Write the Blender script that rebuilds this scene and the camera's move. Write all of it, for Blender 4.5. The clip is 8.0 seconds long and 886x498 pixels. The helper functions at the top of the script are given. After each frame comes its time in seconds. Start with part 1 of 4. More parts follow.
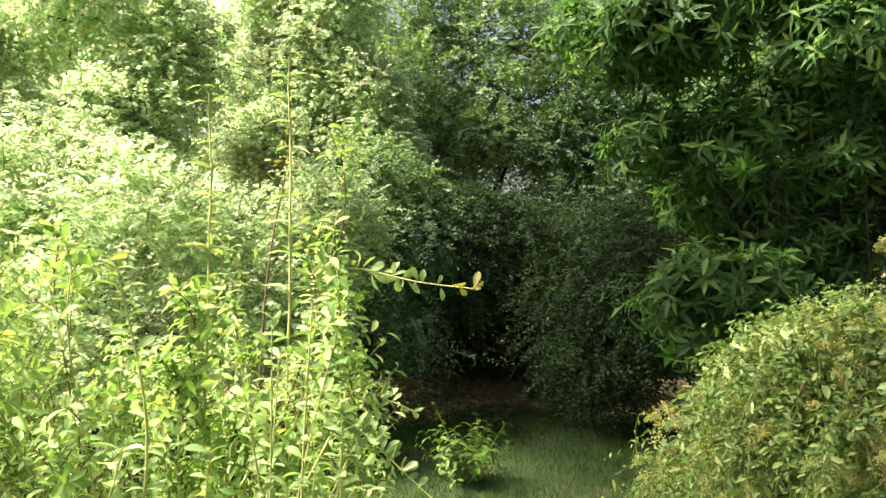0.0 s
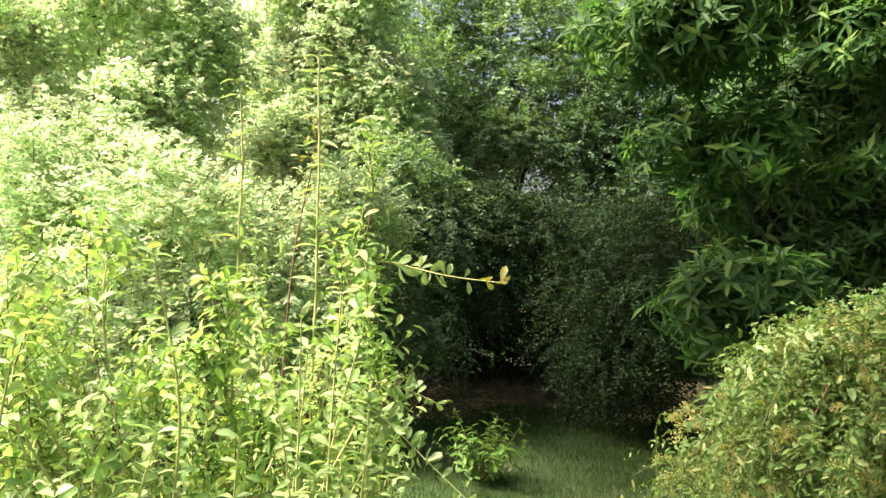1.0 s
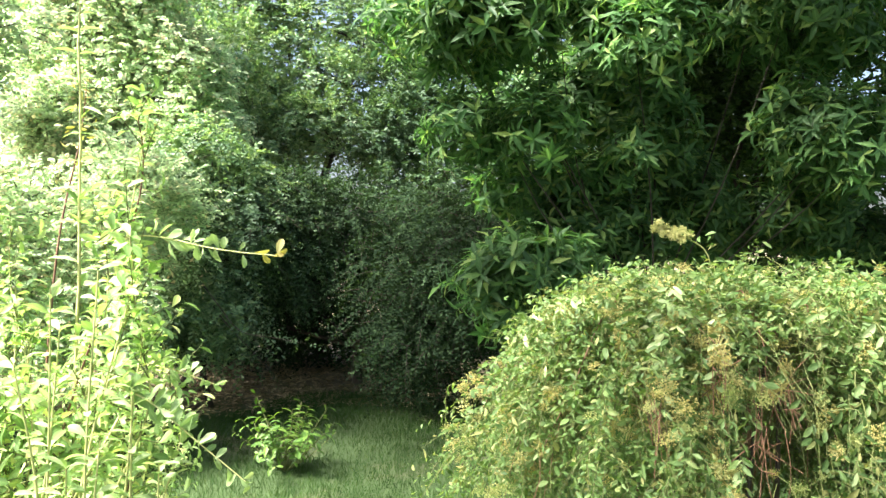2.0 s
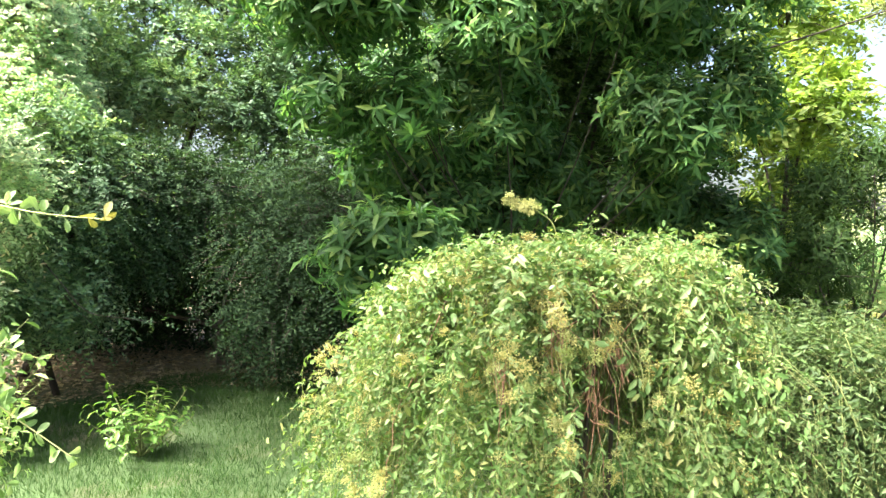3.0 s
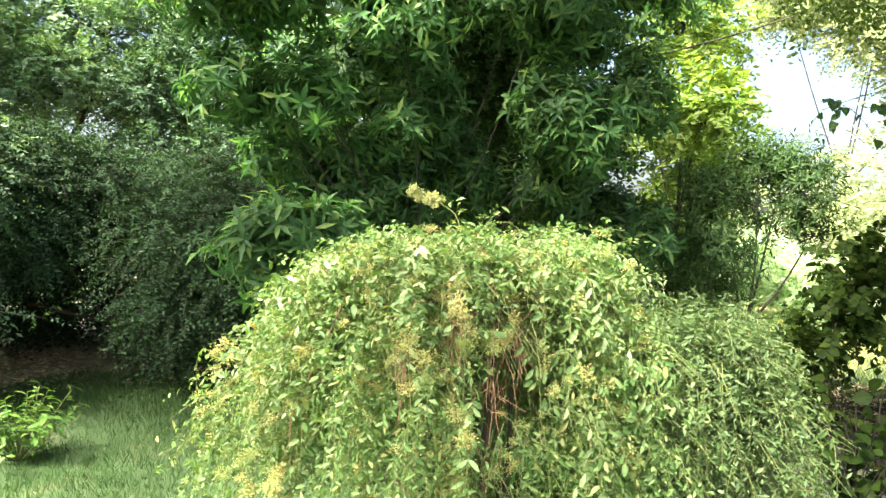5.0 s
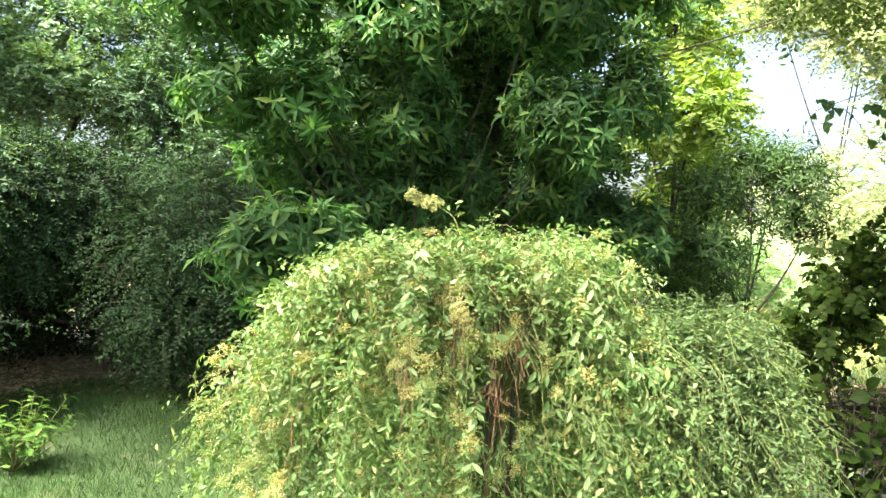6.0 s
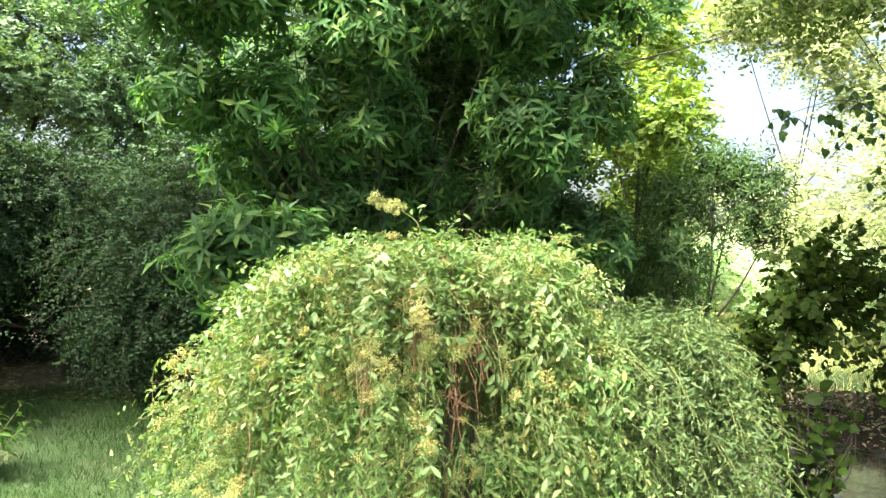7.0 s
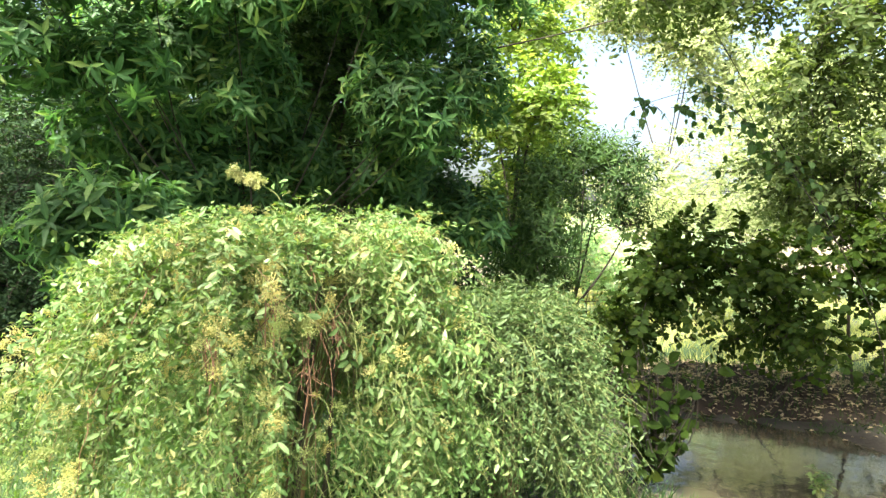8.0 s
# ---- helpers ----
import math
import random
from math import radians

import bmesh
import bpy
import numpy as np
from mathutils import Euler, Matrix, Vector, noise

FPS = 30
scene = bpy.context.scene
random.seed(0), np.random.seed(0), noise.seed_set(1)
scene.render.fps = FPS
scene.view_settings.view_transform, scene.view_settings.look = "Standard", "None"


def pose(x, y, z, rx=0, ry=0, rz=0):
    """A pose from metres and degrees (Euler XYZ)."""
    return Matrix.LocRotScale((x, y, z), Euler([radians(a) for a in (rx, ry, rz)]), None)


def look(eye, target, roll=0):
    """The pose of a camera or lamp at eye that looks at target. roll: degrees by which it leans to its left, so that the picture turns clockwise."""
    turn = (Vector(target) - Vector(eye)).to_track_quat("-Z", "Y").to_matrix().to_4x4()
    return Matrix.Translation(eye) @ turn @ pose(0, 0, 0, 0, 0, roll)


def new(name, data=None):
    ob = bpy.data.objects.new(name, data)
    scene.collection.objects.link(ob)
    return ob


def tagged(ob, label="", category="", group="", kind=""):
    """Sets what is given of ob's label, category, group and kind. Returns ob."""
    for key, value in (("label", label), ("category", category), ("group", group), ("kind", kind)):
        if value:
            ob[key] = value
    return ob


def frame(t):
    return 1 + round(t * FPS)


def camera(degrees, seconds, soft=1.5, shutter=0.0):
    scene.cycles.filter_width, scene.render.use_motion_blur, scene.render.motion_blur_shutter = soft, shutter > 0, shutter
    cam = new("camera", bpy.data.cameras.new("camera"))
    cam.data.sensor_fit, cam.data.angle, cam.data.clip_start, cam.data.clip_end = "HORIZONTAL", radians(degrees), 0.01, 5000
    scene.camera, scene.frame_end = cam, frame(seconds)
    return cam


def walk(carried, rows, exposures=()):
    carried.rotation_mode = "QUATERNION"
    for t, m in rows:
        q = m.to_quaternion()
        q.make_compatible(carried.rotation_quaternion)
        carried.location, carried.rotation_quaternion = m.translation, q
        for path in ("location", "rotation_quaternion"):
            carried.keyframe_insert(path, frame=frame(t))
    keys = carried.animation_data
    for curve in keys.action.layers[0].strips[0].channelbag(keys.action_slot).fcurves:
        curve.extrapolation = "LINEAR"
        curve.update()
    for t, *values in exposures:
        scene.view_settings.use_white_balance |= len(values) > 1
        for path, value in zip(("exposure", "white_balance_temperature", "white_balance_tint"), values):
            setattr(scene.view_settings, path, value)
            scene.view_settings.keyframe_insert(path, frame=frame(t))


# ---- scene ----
cam = camera(66.1, 8.0, soft=1.45)
PATH = [
    (0, (0.001, 0.003, 1.507), (-0.015, 2.002, 1.521), 0.3),
    (0.1, (-0.005, 0.003, 1.506), (-0.028, 2.003, 1.522), 0.2),
    (0.2, (-0.011, 0.002, 1.506), (-0.047, 2.002, 1.522), 0.1),
    (0.3, (-0.016, 0.002, 1.505), (-0.060, 2.001, 1.522), 0.1),
    (0.4, (-0.020, 0.001, 1.504), (-0.076, 2.000, 1.522), 0.1),
    (0.5, (-0.021, -0.001, 1.503), (-0.101, 1.997, 1.521), 0.2),
    (0.6, (-0.021, -0.003, 1.502), (-0.110, 1.995, 1.519), 0.3),
    (0.7, (-0.021, -0.006, 1.500), (-0.100, 1.993, 1.517), 0.5),
    (0.8, (-0.021, -0.008, 1.498), (-0.092, 1.990, 1.514), 0.7),
    (0.9, (-0.020, -0.011, 1.496), (-0.097, 1.988, 1.511), 0.9),
    (1, (-0.019, -0.013, 1.494), (-0.086, 1.986, 1.508), 1.3),
    (1.1, (-0.017, -0.015, 1.492), (-0.004, 1.985, 1.528), 1.6),
    (1.2, (-0.012, -0.016, 1.490), (0.079, 1.982, 1.523), 1.8),
    (1.3, (-0.006, -0.017, 1.488), (0.114, 1.979, 1.512), 1.8),
    (1.4, (0.001, -0.018, 1.486), (0.152, 1.977, 1.502), 1.7),
    (1.5, (0.009, -0.018, 1.483), (0.216, 1.971, 1.501), 1.6),
    (1.6, (0.018, -0.018, 1.480), (0.267, 1.966, 1.484), 1.5),
    (1.7, (0.027, -0.019, 1.476), (0.321, 1.959, 1.469), 1.4),
    (1.8, (0.036, -0.019, 1.472), (0.406, 1.946, 1.458), 1.2),
    (1.9, (0.044, -0.020, 1.467), (0.450, 1.938, 1.451), 1.0),
    (2, (0.051, -0.021, 1.463), (0.524, 1.922, 1.454), 0.8),
    (2.2, (0.062, -0.024, 1.455), (0.653, 1.886, 1.431), 0.2),
    (3.3, (0.126, -0.066, 1.433), (1.037, 1.714, 1.366), 1.5),
    (3.4, (0.133, -0.064, 1.433), (1.080, 1.696, 1.367), 1.6),
    (3.5, (0.139, -0.061, 1.433), (1.106, 1.689, 1.367), 1.7),
    (3.6, (0.145, -0.065, 1.433), (1.134, 1.673, 1.363), 1.9),
    (3.7, (0.151, -0.073, 1.433), (1.148, 1.659, 1.358), 2.2),
    (3.8, (0.156, -0.084, 1.434), (1.160, 1.644, 1.354), 2.4),
    (3.9, (0.159, -0.092, 1.434), (1.125, 1.657, 1.348), 2.5),
    (4, (0.16, -0.096, 1.434), (1.198, 1.612, 1.349), 2.5),
    (4.1, (0.159, -0.092, 1.434), (1.203, 1.611, 1.349), 2.4),
    (4.2, (0.155, -0.084, 1.433), (1.175, 1.635, 1.347), 2.2),
    (4.3, (0.151, -0.073, 1.431), (1.174, 1.643, 1.347), 2.1),
    (4.4, (0.146, -0.065, 1.429), (1.196, 1.635, 1.348), 2.0),
    (4.5, (0.142, -0.061, 1.426), (1.195, 1.638, 1.348), 1.9),
    (4.6, (0.140, -0.061, 1.423), (1.192, 1.638, 1.347), 1.9),
    (4.7, (0.138, -0.061, 1.422), (1.189, 1.639, 1.348), 1.9),
    (5.8, (0.128, -0.064, 1.427), (1.179, 1.636, 1.364), 1.1),
    (6, (0.121, -0.045, 1.419), (1.186, 1.647, 1.362), 1.2),
    (6.5, (0.13, -0.051, 1.42), (1.207, 1.633, 1.367), 1.3),
    (7, (0.138, -0.067, 1.416), (1.277, 1.577, 1.376), 1.5),
    (7.5, (0.169, -0.101, 1.416), (1.431, 1.449, 1.37), 2.3),
    (8, (0.212, -0.134, 1.41), (1.597, 1.306, 1.32), 2.4),
]
EXPOSURES = [(0.0, 1.86, 7350, 9), (1.0, 1.88, 7300, 9), (1.5, 1.84, 7150, 9), (1.75, 2.1, 6800, 11), (2.0, 2.63, 6350, 13), (2.2, 2.73, 6350, 13), (3.4, 3.1, 6500, 10), (4.5, 3.02, 6550, 9), (8.0, 2.95, 6550, 9)]
walk(cam, [(t, look(eye, target, roll)) for t, eye, target, roll in PATH], EXPOSURES)

# ---- sky and hazy sun, high to one side ----
SUN_AZ, SUN_EL = -102.0, 52.0
world = bpy.data.worlds.new("sky")
scene.world = world
world.use_nodes = True
wn = world.node_tree.nodes
sky = wn.new("ShaderNodeTexSky")
sky.sky_type, sky.sun_disc = "NISHITA", False
sky.sun_elevation, sky.sun_rotation = radians(SUN_EL), radians(SUN_AZ)
sky.dust_density, sky.air_density = 6.0, 1.0
wn["Background"].inputs["Strength"].default_value = 0.075
world.node_tree.links.new(sky.outputs[0], wn["Background"].inputs["Color"])
sun = new("sun", bpy.data.lights.new("sun", "SUN"))
sun.data.energy, sun.data.angle, sun.data.color = 5.0, radians(14), (1.0, 0.95, 0.85)
_a, _e = radians(SUN_AZ), radians(SUN_EL)
SUN_DIR = Vector((math.sin(_a) * math.cos(_e), math.cos(_a) * math.cos(_e), math.sin(_e)))
sun.matrix_world = look(SUN_DIR * 30, (0, 0, 0))

STAND = np.array([0.1, 0.0, 1.45])   # the spot on the path from which the nearest leaves are picked


# ---- materials ----
def ramp_stops(node, stops):
    els = node.color_ramp.elements
    while len(els) < len(stops):
        els.new(0.5)
    for el, (at, col) in zip(els, stops):
        el.position, el.color = at, (*col, 1)


def leaf_material(name, stops, glow=0.35, rough=0.45, glow_tint=(1.25, 1.3, 0.55), vein=0.25, patch=0.35, patch_scale=2.0, spec=0.28):
    """Leaf: base colours spread over single leaves, paler midrib, patchy tone, light shining through."""
    mat = bpy.data.materials.new(name)
    mat.use_nodes = True
    n, l = mat.node_tree.nodes, mat.node_tree.links
    n.clear()
    out = n.new("ShaderNodeOutputMaterial")
    geo, obj = n.new("ShaderNodeNewGeometry"), n.new("ShaderNodeObjectInfo")
    add = n.new("ShaderNodeMath")
    add.operation = "ADD"
    l.new(geo.outputs["Random Per Island"], add.inputs[0])
    l.new(obj.outputs["Random"], add.inputs[1])
    fr = n.new("ShaderNodeMath")
    fr.operation = "FRACT"
    l.new(add.outputs[0], fr.inputs[0])
    ramp = n.new("ShaderNodeValToRGB")
    ramp_stops(ramp, stops)
    l.new(fr.outputs[0], ramp.inputs[0])
    # patches over the whole plant, and mottling over single leaves
    pos = n.new("ShaderNodeTexNoise")
    pos.inputs["Scale"].default_value, pos.inputs["Detail"].default_value = patch_scale, 3
    l.new(geo.outputs["Position"], pos.inputs["Vector"])
    fine = n.new("ShaderNodeTexNoise")
    fine.inputs["Scale"].default_value = 90
    l.new(geo.outputs["Position"], fine.inputs["Vector"])
    both = n.new("ShaderNodeMath")
    both.operation = "MULTIPLY_ADD"
    both.inputs[1].default_value = 0.35
    l.new(fine.outputs[0], both.inputs[0])
    l.new(pos.outputs[0], both.inputs[2])
    val = n.new("ShaderNodeMapRange")
    val.inputs["From Min"].default_value, val.inputs["From Max"].default_value = 0.4, 0.95
    val.inputs["To Min"].default_value, val.inputs["To Max"].default_value = 1 - patch, 1 + patch
    l.new(both.outputs[0], val.inputs[0])
    # midrib
    uv = n.new("ShaderNodeTexCoord")
    sep = n.new("ShaderNodeSeparateXYZ")
    l.new(uv.outputs["UV"], sep.inputs[0])
    off = n.new("ShaderNodeMath")
    off.operation = "SUBTRACT"
    off.inputs[1].default_value = 0.5
    l.new(sep.outputs["Y"], off.inputs[0])
    ab = n.new("ShaderNodeMath")
    ab.operation = "ABSOLUTE"
    l.new(off.outputs[0], ab.inputs[0])
    rib = n.new("ShaderNodeMapRange")
    rib.inputs["From Min"].default_value, rib.inputs["From Max"].default_value = 0.02, 0.1
    rib.inputs["To Min"].default_value, rib.inputs["To Max"].default_value = 1 + vein, 1.0
    l.new(ab.outputs[0], rib.inputs[0])
    mul = n.new("ShaderNodeMath")
    mul.operation = "MULTIPLY"
    l.new(val.outputs[0], mul.inputs[0])
    l.new(rib.outputs[0], mul.inputs[1])
    col = n.new("ShaderNodeVectorMath")
    col.operation = "SCALE"
    l.new(ramp.outputs[0], col.inputs[0])
    l.new(mul.outputs[0], col.inputs["Scale"])
    bs = n.new("ShaderNodeBsdfPrincipled")
    bs.inputs["Roughness"].default_value = rough
    bs.inputs["Specular IOR Level"].default_value = spec
    l.new(col.outputs[0], bs.inputs["Base Color"])
    tint = n.new("ShaderNodeVectorMath")
    tint.operation = "MULTIPLY"
    tint.inputs[1].default_value = glow_tint
    l.new(col.outputs[0], tint.inputs[0])
    tr = n.new("ShaderNodeBsdfTranslucent")
    l.new(tint.outputs[0], tr.inputs["Color"])
    mix = n.new("ShaderNodeMixShader")
    mix.inputs[0].default_value = glow
    l.new(bs.outputs[0], mix.inputs[1])
    l.new(tr.outputs[0], mix.inputs[2])
    l.new(mix.outputs[0], out.inputs["Surface"])
    return mat


def plain_material(name, low, high, rough=0.8, scale=12.0, bump=0.4, bump_scale=60.0, stretch=(1, 1, 1)):
    """Bark, soil: two tones at two scales, with relief."""
    mat = bpy.data.materials.new(name)
    mat.use_nodes = True
    n, l = mat.node_tree.nodes, mat.node_tree.links
    bs = n["Principled BSDF"]
    geo = n.new("ShaderNodeNewGeometry")
    mp = n.new("ShaderNodeMapping")
    mp.inputs["Scale"].default_value = stretch
    l.new(geo.outputs["Position"], mp.inputs["Vector"])
    a, b = n.new("ShaderNodeTexNoise"), n.new("ShaderNodeTexNoise")
    a.inputs["Scale"].default_value, a.inputs["Detail"].default_value = scale, 6
    b.inputs["Scale"].default_value, b.inputs["Detail"].default_value = bump_scale, 4
    l.new(mp.outputs[0], a.inputs["Vector"])
    l.new(mp.outputs[0], b.inputs["Vector"])
    m = n.new("ShaderNodeMath")
    m.operation = "MULTIPLY_ADD"
    m.inputs[1].default_value = 0.4
    l.new(b.outputs[0], m.inputs[0])
    l.new(a.outputs[0], m.inputs[2])
    ramp = n.new("ShaderNodeValToRGB")
    ramp_stops(ramp, [(0.45, low), (0.95, high)])
    l.new(m.outputs[0], ramp.inputs[0])
    l.new(ramp.outputs[0], bs.inputs["Base Color"])
    bs.inputs["Roughness"].default_value = rough
    bs.inputs["Specular IOR Level"].default_value = 0.25
    bp = n.new("ShaderNodeBump")
    bp.inputs["Strength"].default_value, bp.inputs["Distance"].default_value = bump, 0.02
    l.new(m.outputs[0], bp.inputs["Height"])
    l.new(bp.outputs[0], bs.inputs["Normal"])
    return mat


def ground_material():
    """Soil with moss and short turf in drifting patches, bare litter-brown under the shrubs."""
    mat = plain_material("ground_soil", (0.1, 0.082, 0.053), (0.25, 0.2, 0.135), 0.95, 5.0, 0.6, 40.0)
    n, l = mat.node_tree.nodes, mat.node_tree.links
    bs = n["Principled BSDF"]
    soil = bs.inputs["Base Color"].links[0].from_socket
    geo = n.new("ShaderNodeNewGeometry")
    big = n.new("ShaderNodeTexNoise")
    big.inputs["Scale"].default_value, big.inputs["Detail"].default_value = 1.1, 5
    l.new(geo.outputs["Position"], big.inputs["Vector"])
    rmp = n.new("ShaderNodeValToRGB")
    ramp_stops(rmp, [(0.26, (0, 0, 0)), (0.46, (1, 1, 1))])
    l.new(big.outputs[0], rmp.inputs[0])
    mix = n.new("ShaderNodeMix")
    mix.data_type = "RGBA"
    sep, edge, turf = n.new("ShaderNodeSeparateXYZ"), n.new("ShaderNodeMapRange"), n.new("ShaderNodeMath")
    l.new(geo.outputs["Position"], sep.inputs[0])
    l.new(sep.outputs["Y"], edge.inputs["Value"])
    for key, value in (("From Min", 6.1), ("From Max", 6.9), ("To Min", 1.0), ("To Max", 0.12)):
        edge.inputs[key].default_value = value
    turf.operation = "MULTIPLY"
    l.new(rmp.outputs[0], turf.inputs[0])
    l.new(edge.outputs[0], turf.inputs[1])
    l.new(turf.outputs[0], mix.inputs["Factor"])
    l.new(soil, mix.inputs["A"])
    mix.inputs["B"].default_value = (0.05, 0.082, 0.03, 1)
    l.new(mix.outputs["Result"], bs.inputs["Base Color"])
    return mat


def water_material():
    mat = bpy.data.materials.new("muddy_water")
    mat.use_nodes = True
    n, l = mat.node_tree.nodes, mat.node_tree.links
    bs = n["Principled BSDF"]
    geo = n.new("ShaderNodeNewGeometry")
    ns = n.new("ShaderNodeTexNoise")
    ns.inputs["Scale"].default_value, ns.inputs["Detail"].default_value = 2.2, 5
    l.new(geo.outputs["Position"], ns.inputs["Vector"])
    rmp = n.new("ShaderNodeValToRGB")
    ramp_stops(rmp, [(0.4, (0.03, 0.027, 0.018)), (0.65, (0.075, 0.066, 0.042))])
    l.new(ns.outputs[0], rmp.inputs[0])
    l.new(rmp.outputs[0], bs.inputs["Base Color"])
    bs.inputs["Roughness"].default_value = 0.06
    bs.inputs["IOR"].default_value = 1.33
    rip = n.new("ShaderNodeTexNoise")
    rip.inputs["Scale"].default_value = 9
    l.new(geo.outputs["Position"], rip.inputs["Vector"])
    bp = n.new("ShaderNodeBump")
    bp.inputs["Strength"].default_value, bp.inputs["Distance"].default_value = 0.12, 0.02
    l.new(rip.outputs[0], bp.inputs["Height"])
    l.new(bp.outputs[0], bs.inputs["Normal"])
    return mat


LIME = leaf_material("lime_leaf", [(0.0, (0.148, 0.252, 0.0837)), (0.4, (0.255, 0.387, 0.133)), (0.8, (0.371, 0.493, 0.203)), (0.95, (0.532, 0.558, 0.238))], 0.42, 0.45, glow_tint=(1.15, 1.25, 0.62))
BUSH = leaf_material("pale_bush_leaf", [(0.0, (0.062, 0.12, 0.034)), (0.5, (0.107, 0.182, 0.054)), (0.85, (0.158, 0.232, 0.082)), (0.97, (0.24, 0.25, 0.095))], 0.42, 0.5)
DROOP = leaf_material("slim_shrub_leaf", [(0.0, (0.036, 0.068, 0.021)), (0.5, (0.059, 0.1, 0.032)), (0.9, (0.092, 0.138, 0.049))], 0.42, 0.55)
MANGO = leaf_material("long_leaf", [(0.0, (0.036, 0.09, 0.031)), (0.5, (0.068, 0.15, 0.05)), (0.85, (0.115, 0.215, 0.066)), (0.97, (0.21, 0.29, 0.088))], 0.48, 0.48, glow_tint=(1.06, 1.22, 0.68), spec=0.22)
# A dark leaf, lowered further so the hedge's deep shade is in its colour.
HEDGE = leaf_material("small_shade_dark_leaf", [(0.0, (0.013, 0.03, 0.0135)), (0.6, (0.023, 0.047, 0.02)), (0.95, (0.043, 0.076, 0.032))], 0.3, 0.75, spec=0.12)
BACK = leaf_material("tree_leaf", [(0.0, (0.09, 0.165, 0.09)), (0.5, (0.148, 0.245, 0.135)), (0.9, (0.25, 0.34, 0.185))], 0.4, 0.4)
# Near-white on purpose: lens glare and sunlight are put into this leaf colour.
SUNNY = leaf_material("sun_painted_leaf", [(0.0, (0.285, 0.385, 0.235)), (0.5, (0.43, 0.555, 0.355)), (0.85, (0.6, 0.675, 0.485)), (0.97, (0.76, 0.62, 0.44))], 0.68, 0.42, glow_tint=(1.17, 1.22, 0.98), patch=0.45, patch_scale=1.3)
GLOW = leaf_material("thin_bright_leaf", [(0.0, (0.12, 0.19, 0.045)), (0.6, (0.2, 0.29, 0.065)), (0.95, (0.3, 0.36, 0.1))], 0.55, 0.45)
# Very dark because the look of backlit leaves is put into this colour.
HEART = leaf_material("backlit_dark_leaf", [(0.0, (0.0193, 0.0386, 0.0059)), (0.6, (0.0309, 0.058, 0.00835)), (0.95, (0.054, 0.0772, 0.0119))], 0.45, 0.6, spec=0.12)
HANGING = leaf_material("hanging_leaf", [(0.0, (0.055, 0.085, 0.03)), (0.6, (0.095, 0.135, 0.05)), (0.95, (0.15, 0.185, 0.075))], 0.6, 0.6, spec=0.12)
CREEPER = leaf_material("creeper_leaf", [(0.0, (0.032, 0.068, 0.034)), (0.6, (0.056, 0.108, 0.053)), (0.95, (0.094, 0.155, 0.078))], 0.35, 0.55, spec=0.2)
FEATHER = leaf_material("dark_narrow_leaf", [(0.0, (0.028, 0.06, 0.02)), (0.6, (0.05, 0.095, 0.03)), (0.95, (0.085, 0.14, 0.045))], 0.45, 0.55, spec=0.15)
# Air haze is mixed into this leaf colour: paler and less saturated.
HAZE = leaf_material("hazed_leaf", [(0.0, (0.207, 0.251, 0.119)), (0.5, (0.285, 0.33, 0.157)), (0.9, (0.35, 0.396, 0.194))], 0.5, 0.6, glow_tint=(1.1, 1.15, 0.8), patch=0.25)
PALE = leaf_material("pale_leaf", [(0.0, (0.197, 0.295, 0.12)), (0.6, (0.309, 0.421, 0.183)), (0.95, (0.421, 0.505, 0.267))], 0.4, 0.5, glow_tint=(1.15, 1.2, 0.65))
YELLOW = leaf_material("yellow_leaf", [(0.0, (0.306, 0.248, 0.0792)), (0.6, (0.383, 0.35, 0.119)), (0.95, (0.383, 0.405, 0.185))], 0.4, 0.55)
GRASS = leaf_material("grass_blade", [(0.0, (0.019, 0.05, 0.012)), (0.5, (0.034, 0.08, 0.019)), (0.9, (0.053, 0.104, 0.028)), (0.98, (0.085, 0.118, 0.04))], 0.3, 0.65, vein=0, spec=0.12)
LITTER = leaf_material("dry_litter", [(0.0, (0.16, 0.128, 0.08)), (0.6, (0.3, 0.238, 0.15)), (0.95, (0.43, 0.35, 0.22))], 0.1, 0.8)
FLOWER = leaf_material("flower_bud", [(0.0, (0.23, 0.29, 0.085)), (0.6, (0.32, 0.36, 0.12)), (0.95, (0.38, 0.385, 0.15))], 0.3, 0.6, glow_tint=(1.1, 1.1, 0.7))
OCHRE = leaf_material("ripe_flower_bud", [(0.0, (0.3, 0.28, 0.09)), (0.6, (0.41, 0.375, 0.13)), (0.95, (0.47, 0.45, 0.18))], 0.4, 0.7, glow_tint=(1.1, 1.05, 0.7))
# Lit copy of GRASS: strong sun and overexposure are put into the colour.
LAWN = leaf_material("sun_painted_grass_blade", [(0.0, (0.24, 0.275, 0.091)), (0.5, (0.36, 0.392, 0.13)), (0.95, (0.51, 0.478, 0.195))], 0.3, 0.6, vein=0)
CREAM = leaf_material("open_flower", [(0.0, (0.26, 0.28, 0.095)), (0.6, (0.36, 0.375, 0.14)), (0.95, (0.46, 0.455, 0.2))], 0.35, 0.7, glow_tint=(1.1, 1.1, 0.8))
SAPLING = leaf_material("young_leaf", [(0.0, (0.06, 0.13, 0.026)), (0.6, (0.105, 0.21, 0.04)), (0.95, (0.17, 0.27, 0.058))], 0.4, 0.45)
BARK = plain_material("bark", (0.022, 0.018, 0.014), (0.07, 0.057, 0.044), 0.9, 8, 0.6, 50, (1, 1, 0.25))
TWIG = plain_material("green_twig", (0.075, 0.1, 0.03), (0.15, 0.165, 0.055), 0.6, 15, 0.2, 80)
SHOOT = plain_material("pale_green_shoot", (0.32, 0.34, 0.13), (0.48, 0.46, 0.2), 0.6, 15, 0.2, 80)
